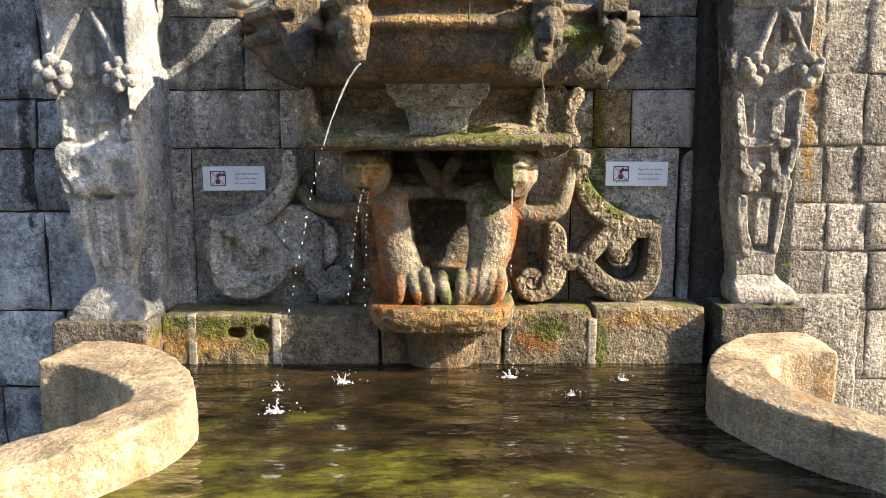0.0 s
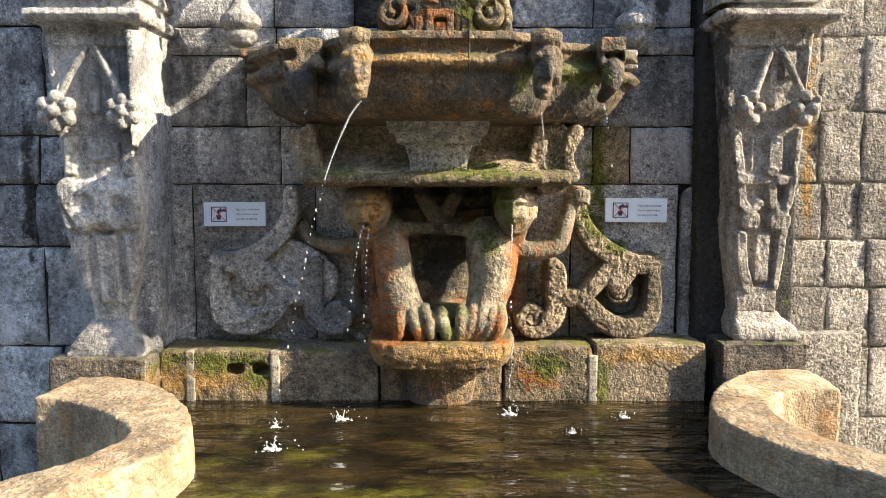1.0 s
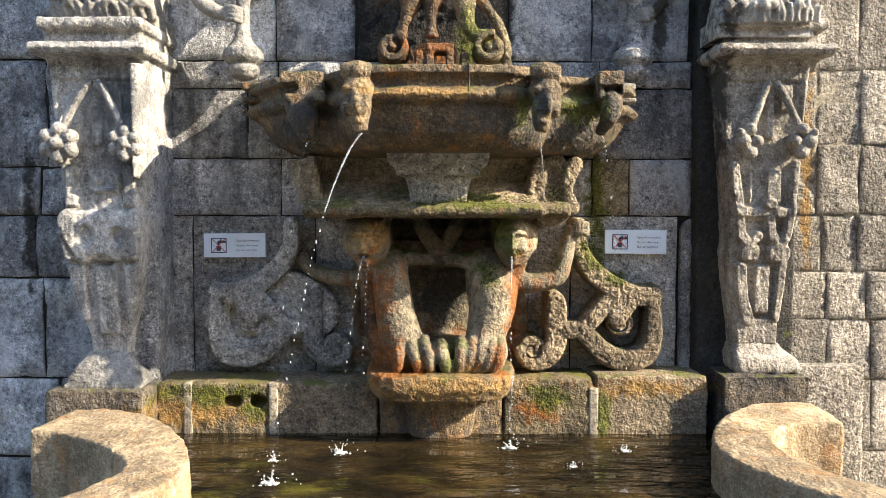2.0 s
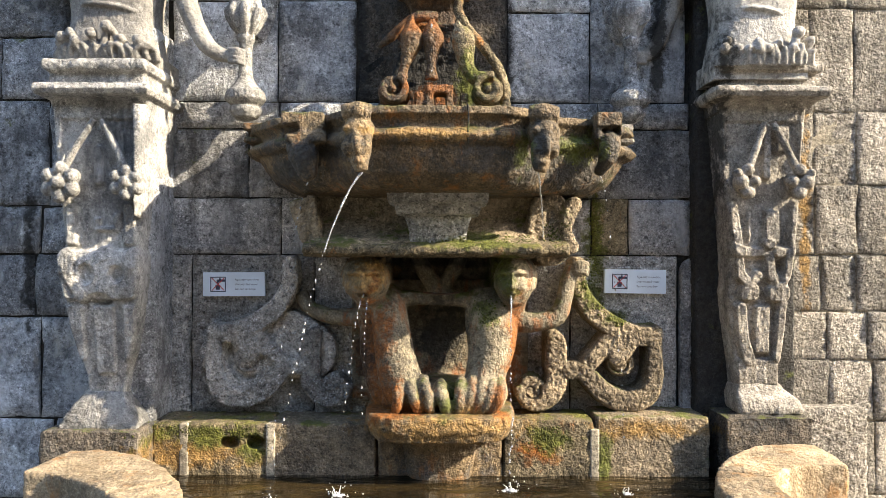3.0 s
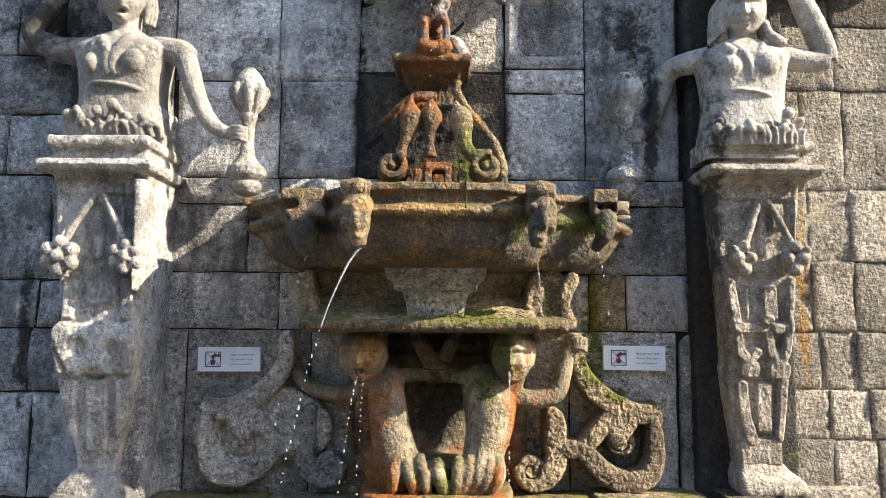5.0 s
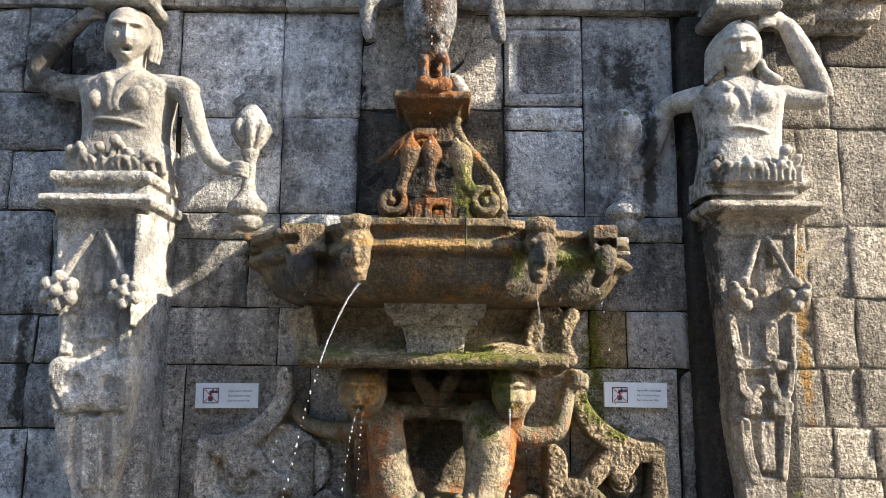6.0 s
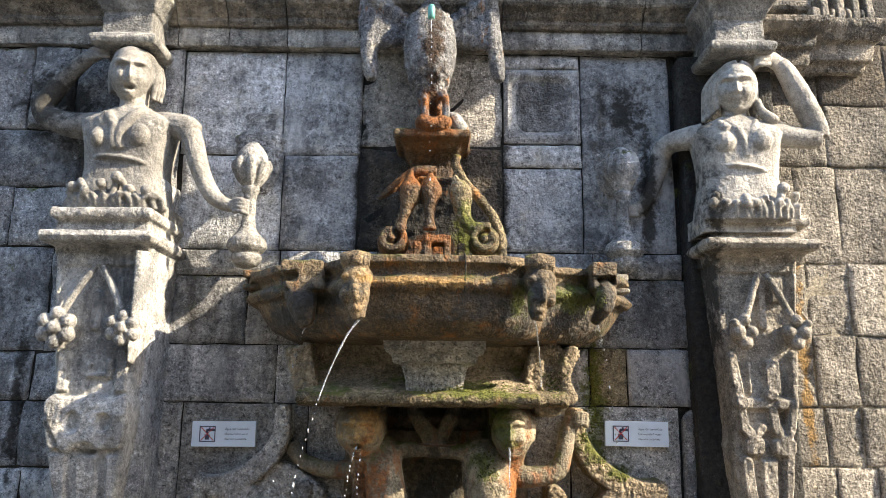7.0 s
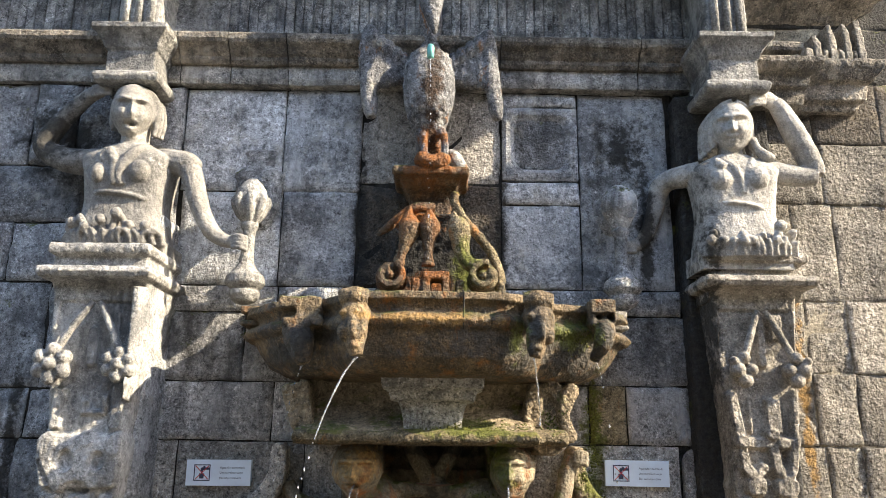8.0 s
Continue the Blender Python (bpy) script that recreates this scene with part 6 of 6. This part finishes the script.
# ---- running water ----
def jet(start, end, solid, drops, size, seed, label, bend=0.0):
    """A falling stream: whole at first, then a chain of drops along the same throw."""
    t = thing("water_jet", label, "water jet", "water jets")
    rnd = random.Random(seed)
    a, b = Vector(start), Vector(end)

    def at(u):
        p = a.lerp(b, u)
        p.z = a.z + (b.z - a.z) * (bend * u + (1 - bend) * u * u)
        return p
    if solid:
        bm = bmesh.new()
        tube(bm, [(*(at(solid * k / 10) + Vector((rnd.uniform(-1, 1), rnd.uniform(-1, 1), 0)) * size * 0.3), size * (1.1 - 0.05 * k) * rnd.uniform(0.75, 1.2)) for k in range(11)], n=8, steps=4)
        part("stream", bm, JET, t)
    bm = bmesh.new()
    for k in range(drops):
        u = solid + (1 - solid) * (k + rnd.uniform(0.1, 0.9)) / drops
        p = at(u)
        spread = size * 1.6 * u
        r = size * rnd.uniform(0.35, 1.05)
        blob(bm, p.x + rnd.uniform(-spread, spread), p.y + rnd.uniform(-spread, spread), p.z, r, r, r * rnd.uniform(1.0, 2.4), seg=8)
    tagged(part("spray", bm, JET, t), kind="stuff")


jet((-0.296, -0.865, 1.888), (-0.64, -0.88, 0.59), 0.40, 26, 0.0042, 1, "arching water jet from a spout head breaking into drops", 0.28)
jet((-0.330, -0.42, 1.420), (-0.428, -0.53, 0.59), 0.25, 20, 0.0036, 2, "thin water trickle from the figure's mouth breaking into drops", 0.12)
jet((-0.316, -0.42, 1.40), (-0.34, -0.42, 0.90), 0.2, 14, 0.004, 12, "fine drip beside the figure's rusty flank", 0.1)
jet((-0.527, -0.64, 1.885), (-0.69, -0.62, 0.59), 0.10, 22, 0.0035, 3, "line of drops falling from a side spout", 0.15)
jet((0.352, -0.86, 1.888), (0.43, -0.43, 1.66), 0.9, 5, 0.0035, 4, "short thin trickle onto the mossy ledge", 0.6)
jet((0.645, -0.54, 1.915), (0.77, -0.495, 0.59), 0.10, 22, 0.0035, 5, "line of drops falling past the mossy stones", 0.15)
jet((0.292, -0.44, 1.415), (0.288, -0.46, 0.93), 0.5, 16, 0.004, 6, "thin trickle running down the rusty stone flank", 0.2)
jet((0.30, -0.46, 0.90), (0.285, -0.455, 0.59), 0.3, 14, 0.005, 7, "trickle dripping past the shell basin into the pool", 0.2)
jet((-0.056, -0.405, 3.35), (-0.05, -0.48, 2.16), 0.22, 22, 0.004, 8, "water falling from the bird's copper pipe in drops", 0.1)


def splash(x, y, size, seed):
    t = thing("splash", "white splash where falling water meets the pool", "splash", "splashes")
    rnd = random.Random(seed)
    bm = bmesh.new()
    for k in range(22):
        a, r = rnd.uniform(0, 6.28), size * abs(rnd.gauss(0, 0.5))
        q = size * rnd.uniform(0.08, 0.2) * (1.3 - min(r / size, 1))
        blob(bm, x + r * math.cos(a), y + r * 0.6 * math.sin(a), WATER_Z + q * 0.2, q * rnd.uniform(0.8, 1.6), q, q * rnd.uniform(0.4, 1.0), seg=8)
    for k in range(4):
        cx, cy, h = x + size * rnd.uniform(-0.35, 0.35), y + size * rnd.uniform(-0.2, 0.2), size * rnd.uniform(0.4, 0.95)
        tube(bm, [(cx, cy, WATER_Z, size * 0.10), (cx + size * rnd.uniform(-0.15, 0.15), cy, WATER_Z + h * 0.5, size * 0.05), (cx + size * rnd.uniform(-0.3, 0.3), cy, WATER_Z + h, size * 0.02)], n=7, steps=3)
    part("crown", bm, FOAM, t)
    bm = bmesh.new()
    for k in range(16):
        a, r = rnd.uniform(0, 6.28), size * rnd.uniform(0.5, 2.4)
        blob(bm, x + r * math.cos(a), y + 0.6 * r * math.sin(a), WATER_Z + rnd.uniform(0.0, 0.9) * size, size * rnd.uniform(0.03, 0.075), seg=6)
    tagged(part("spray", bm, FOAM, t), kind="stuff")
    bm = bmesh.new()
    for k in range(3):
        r, w = size * (1.1 + 0.9 * k), size * 0.10
        n = 28
        rows = [[(x + (r + dr) * math.cos(6.2832 * j / n), y + 0.8 * (r + dr) * math.sin(6.2832 * j / n), WATER_Z + dz) for dr, dz in ((-w * 1.5, -0.002), (0, 0.004 / (k + 1)), (w * 1.5, -0.002))] for j in range(n + 1)]
        bridge(bm, rows, closed=False, caps=False)
    part("ripple", bm, WATER, t)


splash(-0.428, -0.53, 0.050, 1)
splash(-0.64, -0.88, 0.055, 2)
splash(-0.69, -0.62, 0.035, 3)
splash(0.285, -0.455, 0.050, 4)
splash(0.77, -0.495, 0.034, 5)
splash(0.52, -0.69, 0.028, 6)


def drain():
    t = thing("drain_rose", "small perforated metal rose on the parapet by the shell", "drain")
    bm = bmesh.new()
    lathe(bm, -0.325, -0.20, [(0.575, 0.045), (0.60, 0.045), (0.615, 0.02), (0.72, 0.009)], n=14)
    part("rose", bm, IRON, t)


drain()


# ---- moss ----
def moss(label, spots, count, seed):
    """Small clumps of moss set on whatever stone lies behind the spots: rows of x, z, half width, half height."""
    rnd = random.Random(seed)
    deps = bpy.context.evaluated_depsgraph_get()
    bm = bmesh.new()
    for k in range(count):
        x, z, w, h = spots[k % len(spots)]
        px, pz = x + rnd.gauss(0, 0.5) * w, z + rnd.gauss(0, 0.5) * h
        hit, place, normal, _, ob, _ = scene.ray_cast(deps, Vector((px, -1.6, pz)), Vector((0, 1, 0)))
        if not hit or not -0.85 < place.y < 0.1:
            continue
        r = rnd.uniform(0.0015, 0.0045)
        m = Matrix.Translation(place) @ normal.to_track_quat("Z", "Y").to_matrix().to_4x4() @ Matrix.Diagonal((r * rnd.uniform(0.8, 1.8), r * rnd.uniform(0.8, 1.8), r * 0.55, 1))
        bmesh.ops.create_icosphere(bm, subdivisions=1, radius=1, matrix=m)
    tagged(part("moss", bm, MOSS), label, "moss", kind="stuff")


bpy.context.view_layer.update()
moss("yellow-green moss along the ledge under the bowl", [(0.10, 1.64, 0.12, 0.02), (0.30, 1.65, 0.14, 0.02), (0.48, 1.68, 0.05, 0.07)], 240, 1)
moss("dark green moss streak on the wall below a side spout", [(0.735, 1.72, 0.035, 0.14), (0.735, 1.54, 0.03, 0.12)], 260, 2)
moss("green moss on the scrollwork strap", [(0.66, 1.45, 0.03, 0.03), (0.74, 1.34, 0.04, 0.03), (0.83, 1.28, 0.05, 0.02)], 200, 3)
moss("olive moss over the pierced parapet stone", [(-1.15, 0.79, 0.14, 0.02), (-0.95, 0.78, 0.12, 0.03), (-0.86, 0.71, 0.05, 0.05)], 360, 4)
moss("green moss on the parapet by the shell", [(0.48, 0.77, 0.08, 0.05)], 220, 5)
moss("bright moss on the figure's shoulder", [(0.20, 1.33, 0.05, 0.06)], 90, 6)
moss("dark moss on the bowl's shaded side", [(0.40, 2.07, 0.03, 0.05), (0.58, 2.02, 0.10, 0.06)], 140, 8)
